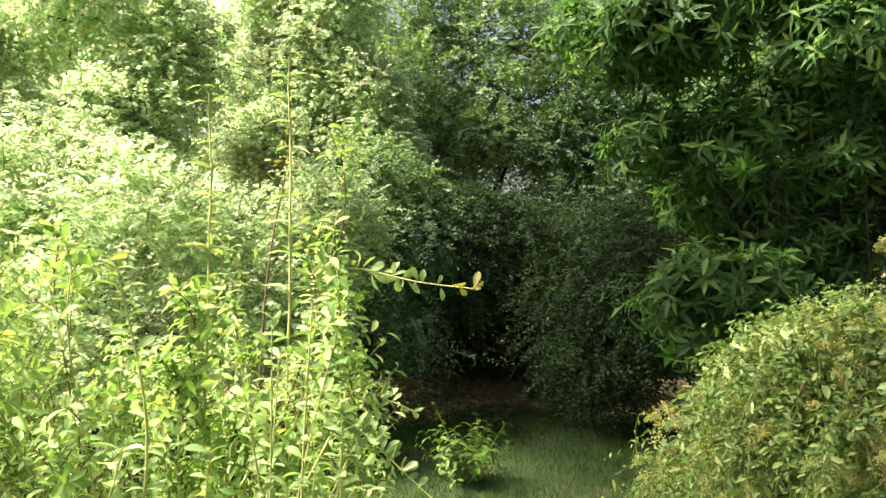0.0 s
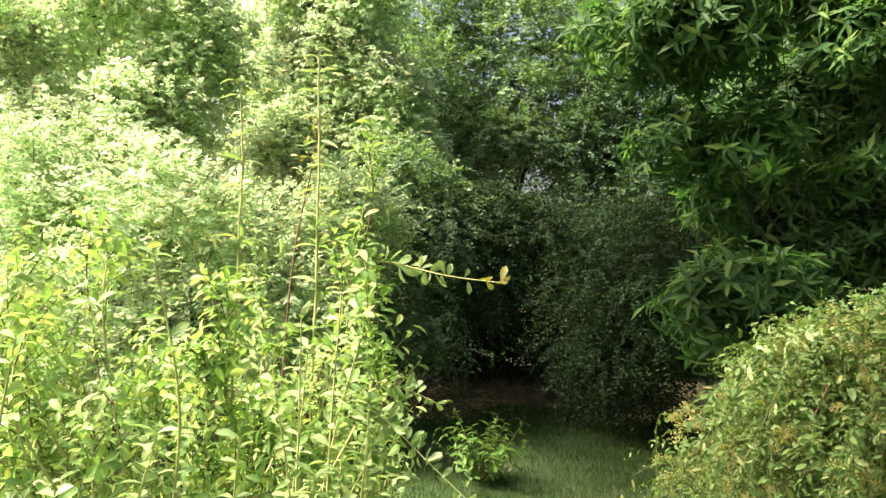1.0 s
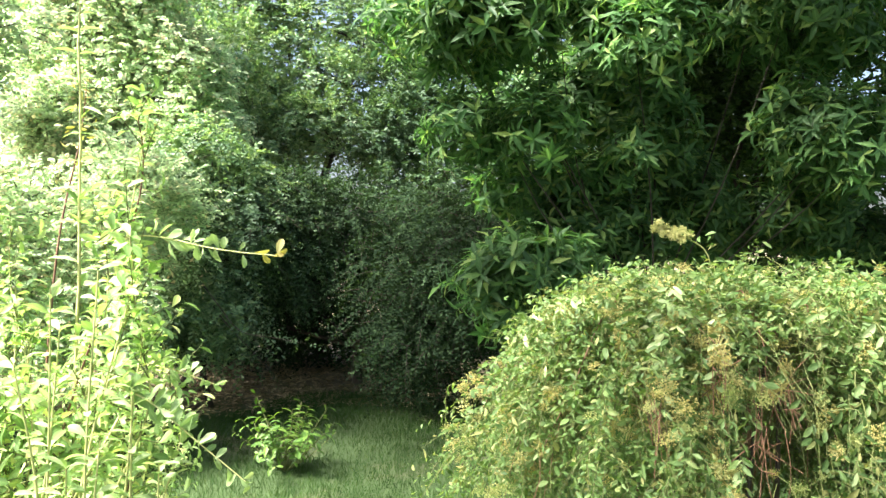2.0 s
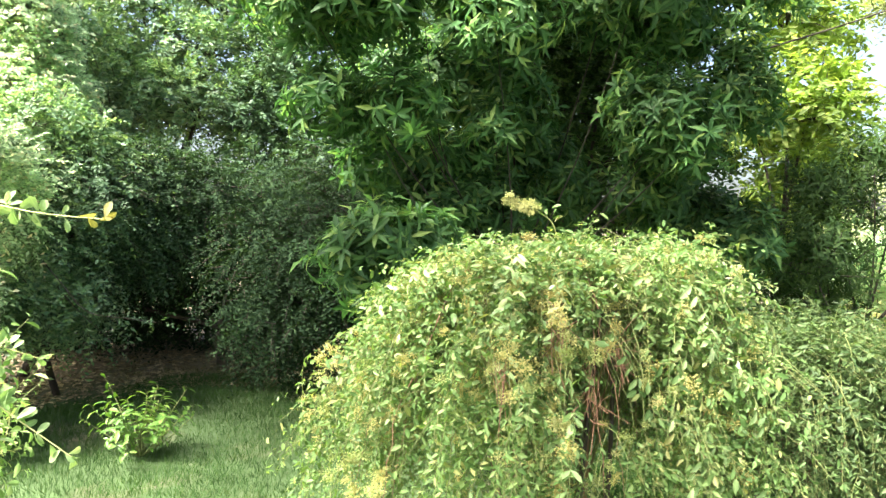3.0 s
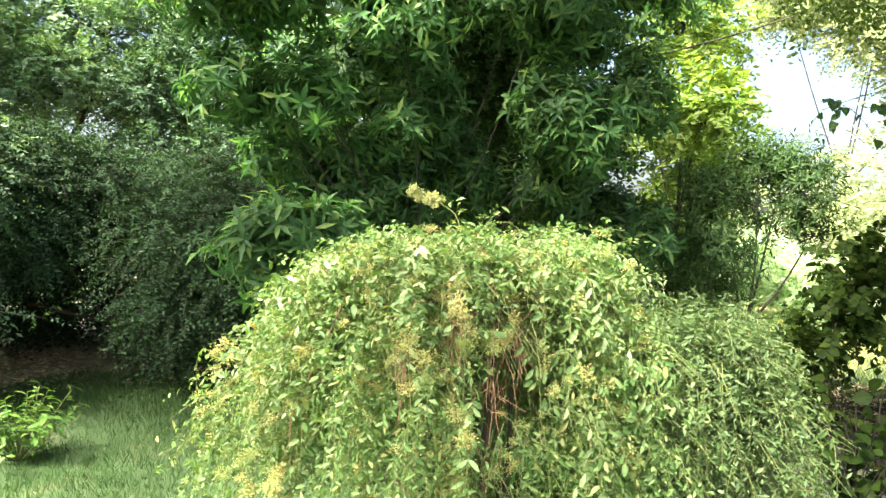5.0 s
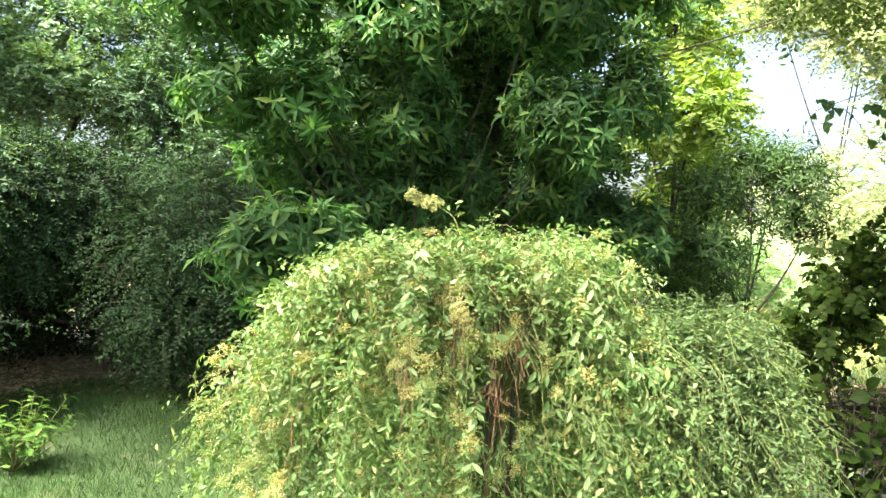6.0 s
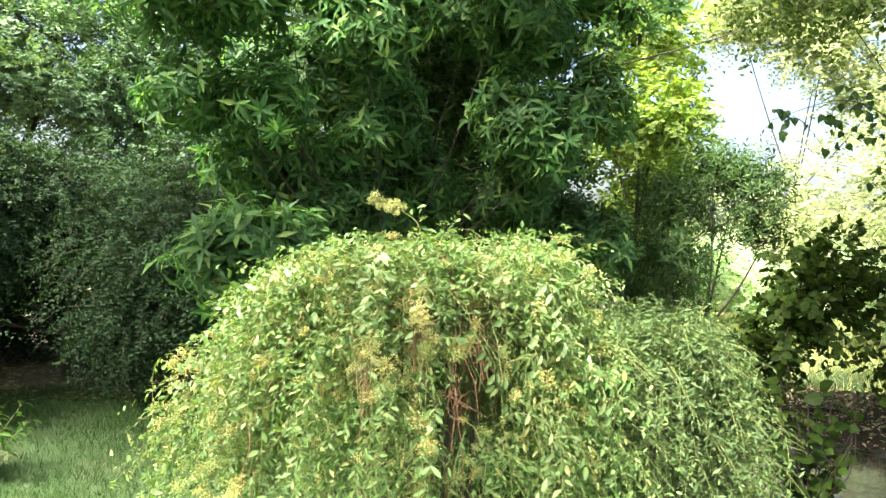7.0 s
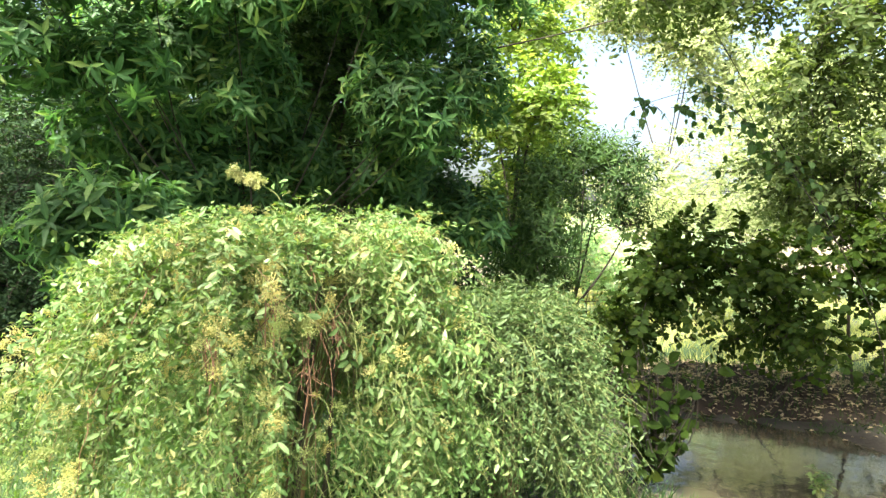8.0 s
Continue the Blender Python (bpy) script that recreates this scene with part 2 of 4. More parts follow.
REDTWIG = plain_material("brown_twig", (0.09, 0.05, 0.03), (0.22, 0.12, 0.07), 0.7, 15, 0.2, 80)
SOIL = ground_material()
# Dry mud tone lowered so that the bank's shade is part of the colour.
MUD = plain_material("shade_toned_dry_mud", (0.012, 0.009, 0.007), (0.038, 0.026, 0.018), 0.85, 4, 0.7, 30)
WETMUD = plain_material("wet_mud", (0.012, 0.011, 0.009), (0.042, 0.037, 0.029), 0.78, 3, 0.8, 25)
WATER = water_material()


# ---- mesh tools ----
def unit(v):
    return v / np.maximum(np.linalg.norm(v, axis=-1, keepdims=True), 1e-9)


def raw_mesh(name, verts, loops, totals, mat, uv=None, smooth=True):
    me = bpy.data.meshes.new(name)
    verts, loops, totals = np.asarray(verts, np.float32), np.asarray(loops, np.int32), np.asarray(totals, np.int32)
    me.vertices.add(len(verts))
    me.vertices.foreach_set("co", verts.ravel())
    me.loops.add(len(loops))
    me.loops.foreach_set("vertex_index", loops)
    me.polygons.add(len(totals))
    me.polygons.foreach_set("loop_start", np.concatenate([[0], np.cumsum(totals)[:-1]]).astype(np.int32))
    if uv is not None:
        me.uv_layers.new(name="UVMap").data.foreach_set("uv", np.asarray(uv, np.float32).ravel())
    me.polygons.foreach_set("use_smooth", np.full(len(totals), smooth))
    me.update(calc_edges=True)
    me.materials.append(mat)
    return me


def leaf_shape(rows, fold=0.25, curl=0.25, wave=0.0):
    """A leaf along +x, one long: rows of (distance, half width); base and tip are points."""
    verts, uvs, faces = [(0, 0, 0)], [(0, 0.5)], []
    for k, (s, w) in enumerate(rows):
        z = -curl * s * s
        lift = fold * w + wave * (1 if k % 2 else -1)
        verts += [(s, w, z + lift), (s, 0, z), (s, -w, z + lift)]
        uvs += [(s, 1), (s, 0.5), (s, 0)]
    tip = len(verts)
    verts.append((1, 0, -curl))
    uvs.append((1, 0.5))
    faces += [(0, 2, 1), (0, 3, 2)]
    for k in range(len(rows) - 1):
        a = 1 + 3 * k
        faces += [(a, a + 1, a + 4, a + 3), (a + 1, a + 2, a + 5, a + 4)]
    a = tip - 3
    faces += [(a, a + 1, tip), (a + 1, a + 2, tip)]
    return np.array(verts, float), faces, np.array(uvs, float)


OVAL = leaf_shape([(0.18, 0.085), (0.4, 0.17), (0.65, 0.225), (0.85, 0.18), (0.96, 0.08)], 0.35, 0.3)
OVAL_B = leaf_shape([(0.2, 0.09), (0.45, 0.17), (0.7, 0.205), (0.9, 0.13)], 0.45, 0.4)
LANCE = leaf_shape([(0.3, 0.135), (0.65, 0.12)], 0.35, 0.28)
LANCE_B = leaf_shape([(0.42, 0.14)], 0.5, 0.3)
SMALL = leaf_shape([(0.3, 0.2), (0.7, 0.2)], 0.3, 0.2)
HEARTS = leaf_shape([(0.0, 0.26), (0.12, 0.41), (0.35, 0.44), (0.65, 0.28), (0.85, 0.11)], 0.2, 0.25)
ROUND = leaf_shape([(0.15, 0.28), (0.5, 0.4), (0.82, 0.26)], 0.2, 0.2)
WIDE = leaf_shape([(0.45, 0.4)], 0.2, 0.2)
BROAD = leaf_shape([(0.12, 0.22), (0.35, 0.4), (0.65, 0.36), (0.88, 0.16)], 0.2, 0.3, 0.012)
NARROW = leaf_shape([(0.32, 0.15), (0.72, 0.16)], 0.3, 0.3)
NARROW_B = leaf_shape([(0.55, 0.2)], 0.5, 0.15)
CURLED = leaf_shape([(0.2, 0.1), (0.5, 0.15), (0.8, 0.1)], 0.4, 0.55)
SLIM = (np.array([(0, 0, 0), (0.5, 0.17, 0.05), (1, 0, -0.14), (0.5, -0.17, 0.05)], float), [(0, 2, 1), (0, 3, 2)], np.array([(0, 0.5), (0.5, 1), (1, 0.5), (0.5, 0)], float))
TINY = (np.array([(0, 0, 0), (0.5, 0.24, 0.06), (1, 0, -0.12), (0.5, -0.24, 0.06)], float), [(0, 2, 1), (0, 3, 2)], np.array([(0, 0.5), (0.5, 1), (1, 0.5), (0.5, 0)], float))
BLADE = (np.array([(0, 0.022, 0), (0, -0.022, 0), (0.55, 0.016, 0.02), (0.55, -0.016, 0.02), (1, 0, -0.12)], float), [(0, 1, 3, 2), (2, 3, 4)], np.array([(0, 1), (0, 0), (0.5, 1), (0.5, 0), (1, 0.5)], float))


def leaf_axes(along, face):
    x = unit(along)
    y = unit(np.cross(face, x))
    return x, y, np.cross(x, y)


def leaves_mesh(name, shape, at, along, face, size, mat, width=1.0):
    """Many leaves of one shape as one mesh."""
    v, faces, uv = shape
    x, y, z = leaf_axes(along, face)
    size = np.broadcast_to(size, (len(at),))[:, None, None]
    co = at[:, None] + size * (v[None, :, :1] * x[:, None] + v[None, :, 1:2] * width * y[:, None] + v[None, :, 2:] * z[:, None])
    flat = np.array([i for f in faces for i in f])
    tot = np.array([len(f) for f in faces])
    loops = (flat[None] + len(v) * np.arange(len(at))[:, None]).ravel()
    return raw_mesh(name, co.reshape(-1, 3), loops, np.tile(tot, len(at)), mat, np.tile(uv[flat], (len(at), 1)))


def twigs_mesh(name, paths, r0, r1, mat, sides=3):
    """Thin tapering twigs along paths (count, steps, 3), joined."""
    m, k, _ = paths.shape
    t = unit(np.gradient(paths, axis=1))
    ref = np.where(np.abs(t[..., 2:]) > 0.9, np.array([1.0, 0, 0]), np.array([0, 0, 1.0]))
    a = unit(np.cross(t, ref))
    b = np.cross(t, a)
    rad = (np.broadcast_to(r0, (m,))[:, None] * (1 - np.linspace(0, 1, k)) + np.broadcast_to(r1, (m,))[:, None] * np.linspace(0, 1, k))[..., None, None]
    ang = np.arange(sides) * 2 * np.pi / sides
    ring = paths[:, :, None] + rad * (np.cos(ang)[:, None] * a[:, :, None] + np.sin(ang)[:, None] * b[:, :, None])
    idx = np.arange(m * k * sides).reshape(m, k, sides)
    q = np.stack([idx[:, :-1], np.roll(idx, -1, 2)[:, :-1], np.roll(idx, -1, 2)[:, 1:], idx[:, 1:]], -1).reshape(-1, 4)
    return raw_mesh(name, ring.reshape(-1, 3), q.ravel(), np.full(len(q), 4), mat)


def bend(points, steps):
    """A smooth line through a few points."""
    p = np.array(points, float)
    t = np.linspace(0, len(p) - 1, steps)
    out = []
    for u in t:
        i = min(int(u), len(p) - 2)
        f = u - i
        a, b, c, d = p[max(i - 1, 0)], p[i], p[i + 1], p[min(i + 2, len(p) - 1)]
        out.append(0.5 * (2 * b + (c - a) * f + (2 * a - 5 * b + 4 * c - d) * f * f + (3 * b - a - 3 * c + d) * f ** 3))
    return np.array(out)


def sprays(rng, at, along, length, count, droop, spread=0.9, flat=True, steps=5, first=0.15, tumble=0.35):
    """Leafy shoots: from at, along a direction, sagging; gives leaf places, their ways and faces, and the shoots' lines."""
    at, along = np.asarray(at, float), unit(np.asarray(along, float))
    length = np.broadcast_to(length, (len(at),))
    down = np.array([0, 0, -1.0])

    def line(s):
        p = at[:, None] + length[:, None, None] * (along[:, None] * s[None, :, None] + droop * down * (s ** 2)[None, :, None])
        t = along[:, None] + 2 * droop * down * s[None, :, None]
        return p, unit(t)

    s = np.linspace(first, 1, count)
    p, t = line(s)
    p = p + rng.normal(0, 0.004, p.shape)
    if flat:
        side = unit(np.cross(t, np.array([0, 0, 1.0]) + rng.normal(0, 0.35, (len(at), 1, 3))))
        sign = np.where(np.arange(count) % 2, 1.0, -1.0)[None, :, None]
        way = t * rng.uniform(0.35, 0.8, (*p.shape[:2], 1)) + sign * side * spread + rng.normal(0, 0.22, p.shape)
        face = np.cross(t, side) * -1.0
        face = np.where(face[..., 2:] < 0, -face, face) + rng.normal(0, tumble, p.shape)
    else:
        a = unit(np.cross(t, np.array([0.3, 0.2, 1.0])))
        b = np.cross(t, a)
        ang = (np.arange(count) * 2.4)[None] + rng.uniform(0, 6.3, (len(at), 1))
        out = np.cos(ang)[..., None] * a + np.sin(ang)[..., None] * b
        way = t * rng.uniform(0.15, 0.7, (*p.shape[:2], 1)) + spread * out + rng.normal(0, 0.12, p.shape)
        face = t + 0.4 * np.array([0, 0, 1.0]) + rng.normal(0, 0.25, p.shape)
    lines, _ = line(np.linspace(0, 1, steps))
    return p.reshape(-1, 3), way.reshape(-1, 3), face.reshape(-1, 3), lines


def on_blobs(rng, blobs, count, inner=0.6, low=-0.9):
    """Places in the shells of a few ellipsoids (x, y, z, rx, ry, rz), with the outward way."""
    b = np.array(blobs, float)
    area = (b[:, 3] * b[:, 4] + b[:, 3] * b[:, 5] + b[:, 4] * b[:, 5])
    which = rng.choice(len(b), count, p=area / area.sum())
    d = unit(rng.normal(0, 1, (count, 3)))
    d[:, 2] = np.where(d[:, 2] < low, -d[:, 2], d[:, 2])
    r = rng.uniform(inner, 1.0, (count, 1)) * (1 + 0.18 * np.sin(5 * d[:, :1] + 3 * d[:, 1:2] + which[:, None]) * np.cos(4 * d[:, 2:] + which[:, None]))
    p = b[which, :3] + d * b[which, 3:] * r
    return p, unit(d / b[which, 3:])


class Plant:
    """One plant: an Empty at its base with stems, twigs and leaves as parts."""

    def __init__(self, name, base, label, category, group="", kind=""):
        self.base = np.array(base, float)
        self.root = tagged(new(name), label, category, group, kind)
        self.root.empty_display_size = 0.1
        self.root.location = base

    def part(self, name, me, label="", kind="", parent=None):
        ob = new(name, me)
        ob.parent = parent or self.root
        return tagged(ob, label, kind=kind)

    def stem(self, points, r0, r1, mat=None, name="stem", steps=14, sides=7, label=""):
        line = bend(points, steps) - self.base
        return self.part(name, twigs_mesh(name, line[None], r0, r1, mat or BARK, sides), label)

    def twigs(self, lines, r0, r1, mat, label=""):
        return self.part("brushwood", twigs_mesh("brushwood", lines - self.base, r0, r1, mat), label, "stuff")

    def leaves(self, shapes, at, along, face, size, mat, singles=0, label="", name="foliage", parent=None):
        """The leaves nearest to the path are parts of their own, the rest is one part."""
        size = np.broadcast_to(size, (len(at),))
        order = np.argsort(np.linalg.norm(at - STAND, axis=1))
        one, rest = order[:singles], order[singles:]
        meshes = [leaves_mesh("leaf", s, np.zeros((1, 3)), np.array([[1.0, 0, 0]]), np.array([[0, 0, 1.0]]), 1.0, mat) for s in shapes] if singles else []
        x, y, z = leaf_axes(along[one], face[one])
        for k, i in enumerate(one):
            ob = self.part("leaf", meshes[k % len(meshes)], parent=parent)
            m = Matrix((x[k], y[k], z[k])).transposed().to_4x4()
            ob.matrix_local = Matrix.Translation(at[i] - self.base) @ m @ Matrix.Scale(float(size[i]), 4)
        for k, s in enumerate(shapes):
            r = rest[k::len(shapes)]
            if len(r):
                self.part(name, leaves_mesh(name, s, at[r] - self.base, along[r], face[r], size[r], mat), label, "stuff")


def clumped(blobs, n, scale, seed):
    """Each part of a crown split into smaller clumps with gaps between them."""
    rng = np.random.default_rng(seed + 900)
    out = []
    for b in np.array(blobs, float):
        for _ in range(n):
            d = unit(rng.normal(0, 1, 3))
            d[2] = abs(d[2]) * 0.7 + d[2] * 0.3
            c = b[:3] + d * b[3:] * rng.uniform(0.5, 0.95)
            out.append((*c, *(b[3:] * scale * rng.uniform(0.75, 1.25))))
    return out


def blob_plant(name, base, label, category, blobs, seed, mat, shape, count, length, per, size, droop=0.3, up=0.3, inner=0.55, spread=0.9, flat=True, singles=0, twig_mat=None, trunk=0.05, low=-0.9, group="", bark=None, clump=(6, 0.5), tumble=0.8, limb=0.45):
    """A tree or shrub: trunk, a limb to every part of the crown, and leafy shoots all over the crown."""
    rng = np.random.default_rng(seed)
    pl = Plant(name, base, label, category, group)
    b0 = np.array(base, float)
    mid = np.mean([b[:3] for b in blobs], axis=0)
    fork = b0 + (mid - b0) * np.array([0.5, 0.5, 0.45])
    pl.stem([b0 - np.array([0, 0, 0.05]), (b0 + fork) / 2 + rng.normal(0, 0.03, 3), fork], trunk, trunk * 0.7, bark or BARK, "trunk", 10, 9)
    for b in blobs:
        c = np.array(b[:3])
        pl.stem([fork, (fork + c) / 2 + rng.normal(0, 0.06, 3), c + np.array([0, 0, b[5] * 0.3])], trunk * limb, trunk * limb * 0.27, bark or BARK, "limb", 10, 6)
    lobes = clumped(blobs, *clump, seed) if clump else blobs
    for k, c in enumerate(lobes if clump else ()):
        b = np.array(blobs[k // clump[0]][:3])
        c = np.array(c[:3])
        pl.stem([b, (b + c) / 2 + rng.normal(0, 0.03, 3), c], trunk * limb * 0.49, trunk * limb * 0.13, bark or BARK, "branch", 6, 5)
    at, out = on_blobs(rng, lobes, count, inner, low)
    along = out * 0.8 + np.array([0, 0, up]) + rng.normal(0, 0.35, at.shape)
    L = length * rng.uniform(0.6, 1.3, count)
    p, w, f, lines = sprays(rng, at, along, L, per, droop, spread, flat, tumble=tumble)
    f = unit(f) + 0.8 * np.repeat(out, per, 0)
    pl.leaves(shape if isinstance(shape, list) else [shape], p, w, f, size * rng.uniform(0.65, 1.25, len(p)), mat, singles)
    pl.twigs(lines[::2 if singles else 5, ::2], length * 0.014 + 0.001, 0.0008, twig_mat or BARK)
    return pl


# ---- ground ----
def ground_height(x, y):
    h = 0.03 * np.sin(1.3 * x + 0.5) * np.cos(1.1 * y) + 0.015 * np.sin(4.1 * x + 2.0 * y) + 0.008 * np.sin(9 * y - 5 * x)
    pool = np.exp(-(((x - 4.65) / 1.2) ** 2 + ((y - 1.4) / 1.0) ** 2))
    return h - 0.3 * pool


def build_ground():
    t = np.linspace(-1, 1, 181)
    g = 7 * t + 590 * t ** 9
    X, Y = np.meshgrid(g + 2, g + 3, indexing="ij")
    Z = ground_height(X, Y)
    n = len(t)
    idx = np.arange(n * n).reshape(n, n)
    q = np.stack([idx[:-1, :-1], idx[1:, :-1], idx[1:, 1:], idx[:-1, 1:]], -1).reshape(-1, 4)
    me = raw_mesh("ground", np.stack([X, Y, Z], -1).reshape(-1, 3), q.ravel(), np.full(len(q), 4), SOIL)
    tagged(new("ground", me), "damp brown soil with short green turf", "ground", kind="structure")
    # wet mud round the hollow, and water in it
    a, rr = np.linspace(0, 2 * np.pi, 72, endpoint=False), np.linspace(0, 1, 30)
    edge = 1 + 0.14 * np.sin(3 * a) + 0.09 * np.sin(5 * a + 1) + 0.05 * np.sin(11 * a)
    A, R = np.meshgrid(a, rr, indexing="ij")
    px, py = 4.9 + 2.0 * R * edge[:, None] * np.cos(A), 1.3 + 1.7 * R * edge[:, None] * np.sin(A)
    rough = np.random.default_rng(4).normal(0, 0.009, px.shape) + 0.02 * np.sin(7 * px + 2) * np.cos(9 * py) + 0.012 * np.sin(17 * px - 8 * py)
    pz = ground_height(px, py) + 0.04 + rough * (R < 0.98) - 0.03 * (R > 0.98)
    m, k = px.shape
    idx = np.arange(m * k).reshape(m, k)
    nxt = np.roll(idx, -1, 0)
    q = np.stack([idx[:, :-1], idx[:, 1:], nxt[:, 1:], nxt[:, :-1]], -1).reshape(-1, 4)
    tagged(new("mud", raw_mesh("mud", np.stack([px, py, pz], -1).reshape(-1, 3), q.ravel(), np.full(len(q), 4), WETMUD)), "wet grey-brown mud around the puddle", "mud", kind="structure")
    rng = np.random.default_rng(14)
    i, k2 = rng.integers(0, m, 700), rng.integers(8, k - 1, 700)
    at = np.stack([px[i, k2], py[i, k2], pz[i, k2] + 0.012], -1)
    al = np.stack([rng.normal(0, 1, 700), rng.normal(0, 1, 700), rng.normal(0, 0.15, 700)], -1)
    tagged(new("leaf_litter", leaves_mesh("leaf_litter", TINY, at, al, np.tile([0, 0, 1.0], (700, 1)) + rng.normal(0, 0.3, (700, 3)), rng.uniform(0.02, 0.05, 700), LITTER)), "scattered fallen leaves on the wet mud", "leaf litter", kind="stuff")
    r = 1 + 0.12 * np.sin(3 * a) + 0.08 * np.sin(5 * a + 1)
    v = np.stack([4.65 + 1.5 * r * np.cos(a), 1.4 + 1.25 * r * np.sin(a), np.full(72, -0.075)], -1)
    me = raw_mesh("water", v, np.arange(72), [72], WATER)
    tagged(new("water", me), "shallow muddy puddle reflecting the trees and sky", "puddle", kind="structure")


def build_grass():
    rng = np.random.default_rng(5)

    def tufts(name, n, x0, x1, y0, y1, lo, hi, label, mat=None):
        x, y = rng.uniform(x0, x1, n), rng.uniform(y0, y1, n)
        keep = np.sin(2.3 * x + 1) * np.cos(1.9 * y) + rng.normal(0, 0.6, n) > -0.7
        wet = ((x - 5.0) / 1.355) ** 2 + ((y - 1.3) / 1.2) ** 2 < 1
        bare = (y > 6.3 + 0.4 * np.sin(2 * x)) & (x < 2.5) & (rng.uniform(0, 1, n) > 0.06)
        keep &= ~wet & ~bare
        x, y = x[keep], y[keep]
        at = np.stack([x, y, ground_height(x, y) - 0.005], -1)
        al = np.stack([rng.normal(0, 0.45, len(x)), rng.normal(0, 0.45, len(x)), np.ones(len(x))], -1)
        fc = rng.normal(0, 1, al.shape) * np.array([1, 1, 0.1])
        tagged(new(name, leaves_mesh(name, BLADE, at, al, fc, rng.uniform(lo, hi, len(x)), mat or GRASS, 1.0)), label, "grass", kind="stuff")

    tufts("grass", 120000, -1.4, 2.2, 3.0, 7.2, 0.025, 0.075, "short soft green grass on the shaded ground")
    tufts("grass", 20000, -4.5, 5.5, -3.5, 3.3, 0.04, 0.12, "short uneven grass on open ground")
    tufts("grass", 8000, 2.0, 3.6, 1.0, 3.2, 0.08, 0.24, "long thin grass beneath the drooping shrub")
    # The bright lawn gets its sunlight from the LAWN colour.
    tufts("grass", 36000, 5.6, 16, -2, 9, 0.1, 0.26, "grass beyond the muddy bank, painted pale as if in strong sun", LAWN)
    u = rng.uniform(0, 1, 2600)
    side = rng.uniform(-0.16, 0.04, 2600)
    x, y = 5.3 + 2.9 * u - (0.6 - side) * 0.85, 3.65 - 4.6 * u - (0.6 - side) * 0.53
    at = np.stack([x, y, ground_height(x, y) + 0.005], -1)
    al = np.stack([rng.normal(0, 0.8, 2600), rng.normal(0, 0.8, 2600), np.ones(2600)], -1)
    tagged(new("grass", leaves_mesh("grass", BLADE, at, al, rng.normal(0, 1, al.shape), rng.uniform(0.04, 0.11, 2600), GRASS, 1.6)), "low green grass at the edge of the water", "grass", kind="stuff")
    n = 9000
    x, y = rng.uniform(-2, 2.4, n), rng.uniform(6.0, 9, n)
    at = np.stack([x, y, ground_height(x, y) + 0.006], -1)
    al = np.stack([rng.normal(0, 1, n), rng.normal(0, 1, n), rng.normal(0, 0.12, n)], -1)
    tagged(new("leaf_litter", leaves_mesh("leaf_litter", TINY, at, al, np.tile([0, 0, 1.0], (n, 1)) + rng.normal(0, 0.2, (n, 3)), rng.uniform(0.03, 0.08, n), LITTER)), "dry brown fallen leaves on bare earth", "leaf litter", kind="stuff")


def build_bank():
    """A low muddy bank along the far side of the puddle."""
    u, v = np.meshgrid(np.linspace(0, 1, 150), np.linspace(-1, 1, 36), indexing="ij")
    cx, cy = 5.3 + 2.9 * u, 3.65 - 4.6 * u
    px = cx + v * 0.62 * 0.85
    py = cy + v * 0.62 * 0.53
    h = 0.26 * (1 - v ** 2) ** 0.7 * np.minimum(1, 6 * np.minimum(u, 1 - u)) + 0.03 * np.sin(23 * u + 4 * v) * (1 - v ** 2) + 0.02 * np.sin(51 * u - 9 * v) * (1 - v ** 2) + np.random.default_rng(8).normal(0, 0.012, u.shape) * (1 - v ** 2)
    z = ground_height(px, py) + h - 0.03
    n, m = u.shape
    idx = np.arange(n * m).reshape(n, m)
    q = np.stack([idx[:-1, :-1], idx[:-1, 1:], idx[1:, 1:], idx[1:, :-1]], -1).reshape(-1, 4)
    me = raw_mesh("bank", np.stack([px, py, z], -1).reshape(-1, 3), q.ravel(), np.full(len(q), 4), MUD)
    tagged(new("bank", me), "low reddish-brown muddy bank beside the puddle", "bank", kind="structure")
    rng = np.random.default_rng(6)
    k = rng.integers(0, n * m, 5200)
    at = np.stack([px.ravel()[k], py.ravel()[k], z.ravel()[k] - 0.004], -1) + rng.normal(0, 0.03, (5200, 3)) * np.array([1, 1, 0])
    al = np.stack([rng.normal(0, 0.5, 5200), rng.normal(0, 0.5, 5200), np.ones(5200)], -1)
    tagged(new("grass", leaves_mesh("grass", BLADE, at, al, rng.normal(0, 1, (5200, 3)) * np.array([1, 1, 0.1]), rng.uniform(0.04, 0.14, 5200), GRASS)), "sparse grass growing on the muddy bank", "grass", kind="stuff")
    k = rng.integers(0, n * m, 9000)
    at = np.stack([px.ravel()[k], py.ravel()[k], z.ravel()[k] + 0.012], -1) + rng.normal(0, 0.02, (9000, 3)) * np.array([1, 1, 0])
    al = np.stack([rng.normal(0, 1, 9000), rng.normal(0, 1, 9000), rng.normal(0, 0.2, 9000)], -1)
    tagged(new("leaf_litter", leaves_mesh("leaf_litter", TINY, at, al, np.tile([0, 0, 1.0], (9000, 1)) + rng.normal(0, 0.3, (9000, 3)), rng.uniform(0.025, 0.065, 9000), LITTER)), "reddish-brown fallen leaves on the muddy bank", "leaf litter", kind="stuff")


build_ground()
build_bank()
build_grass()


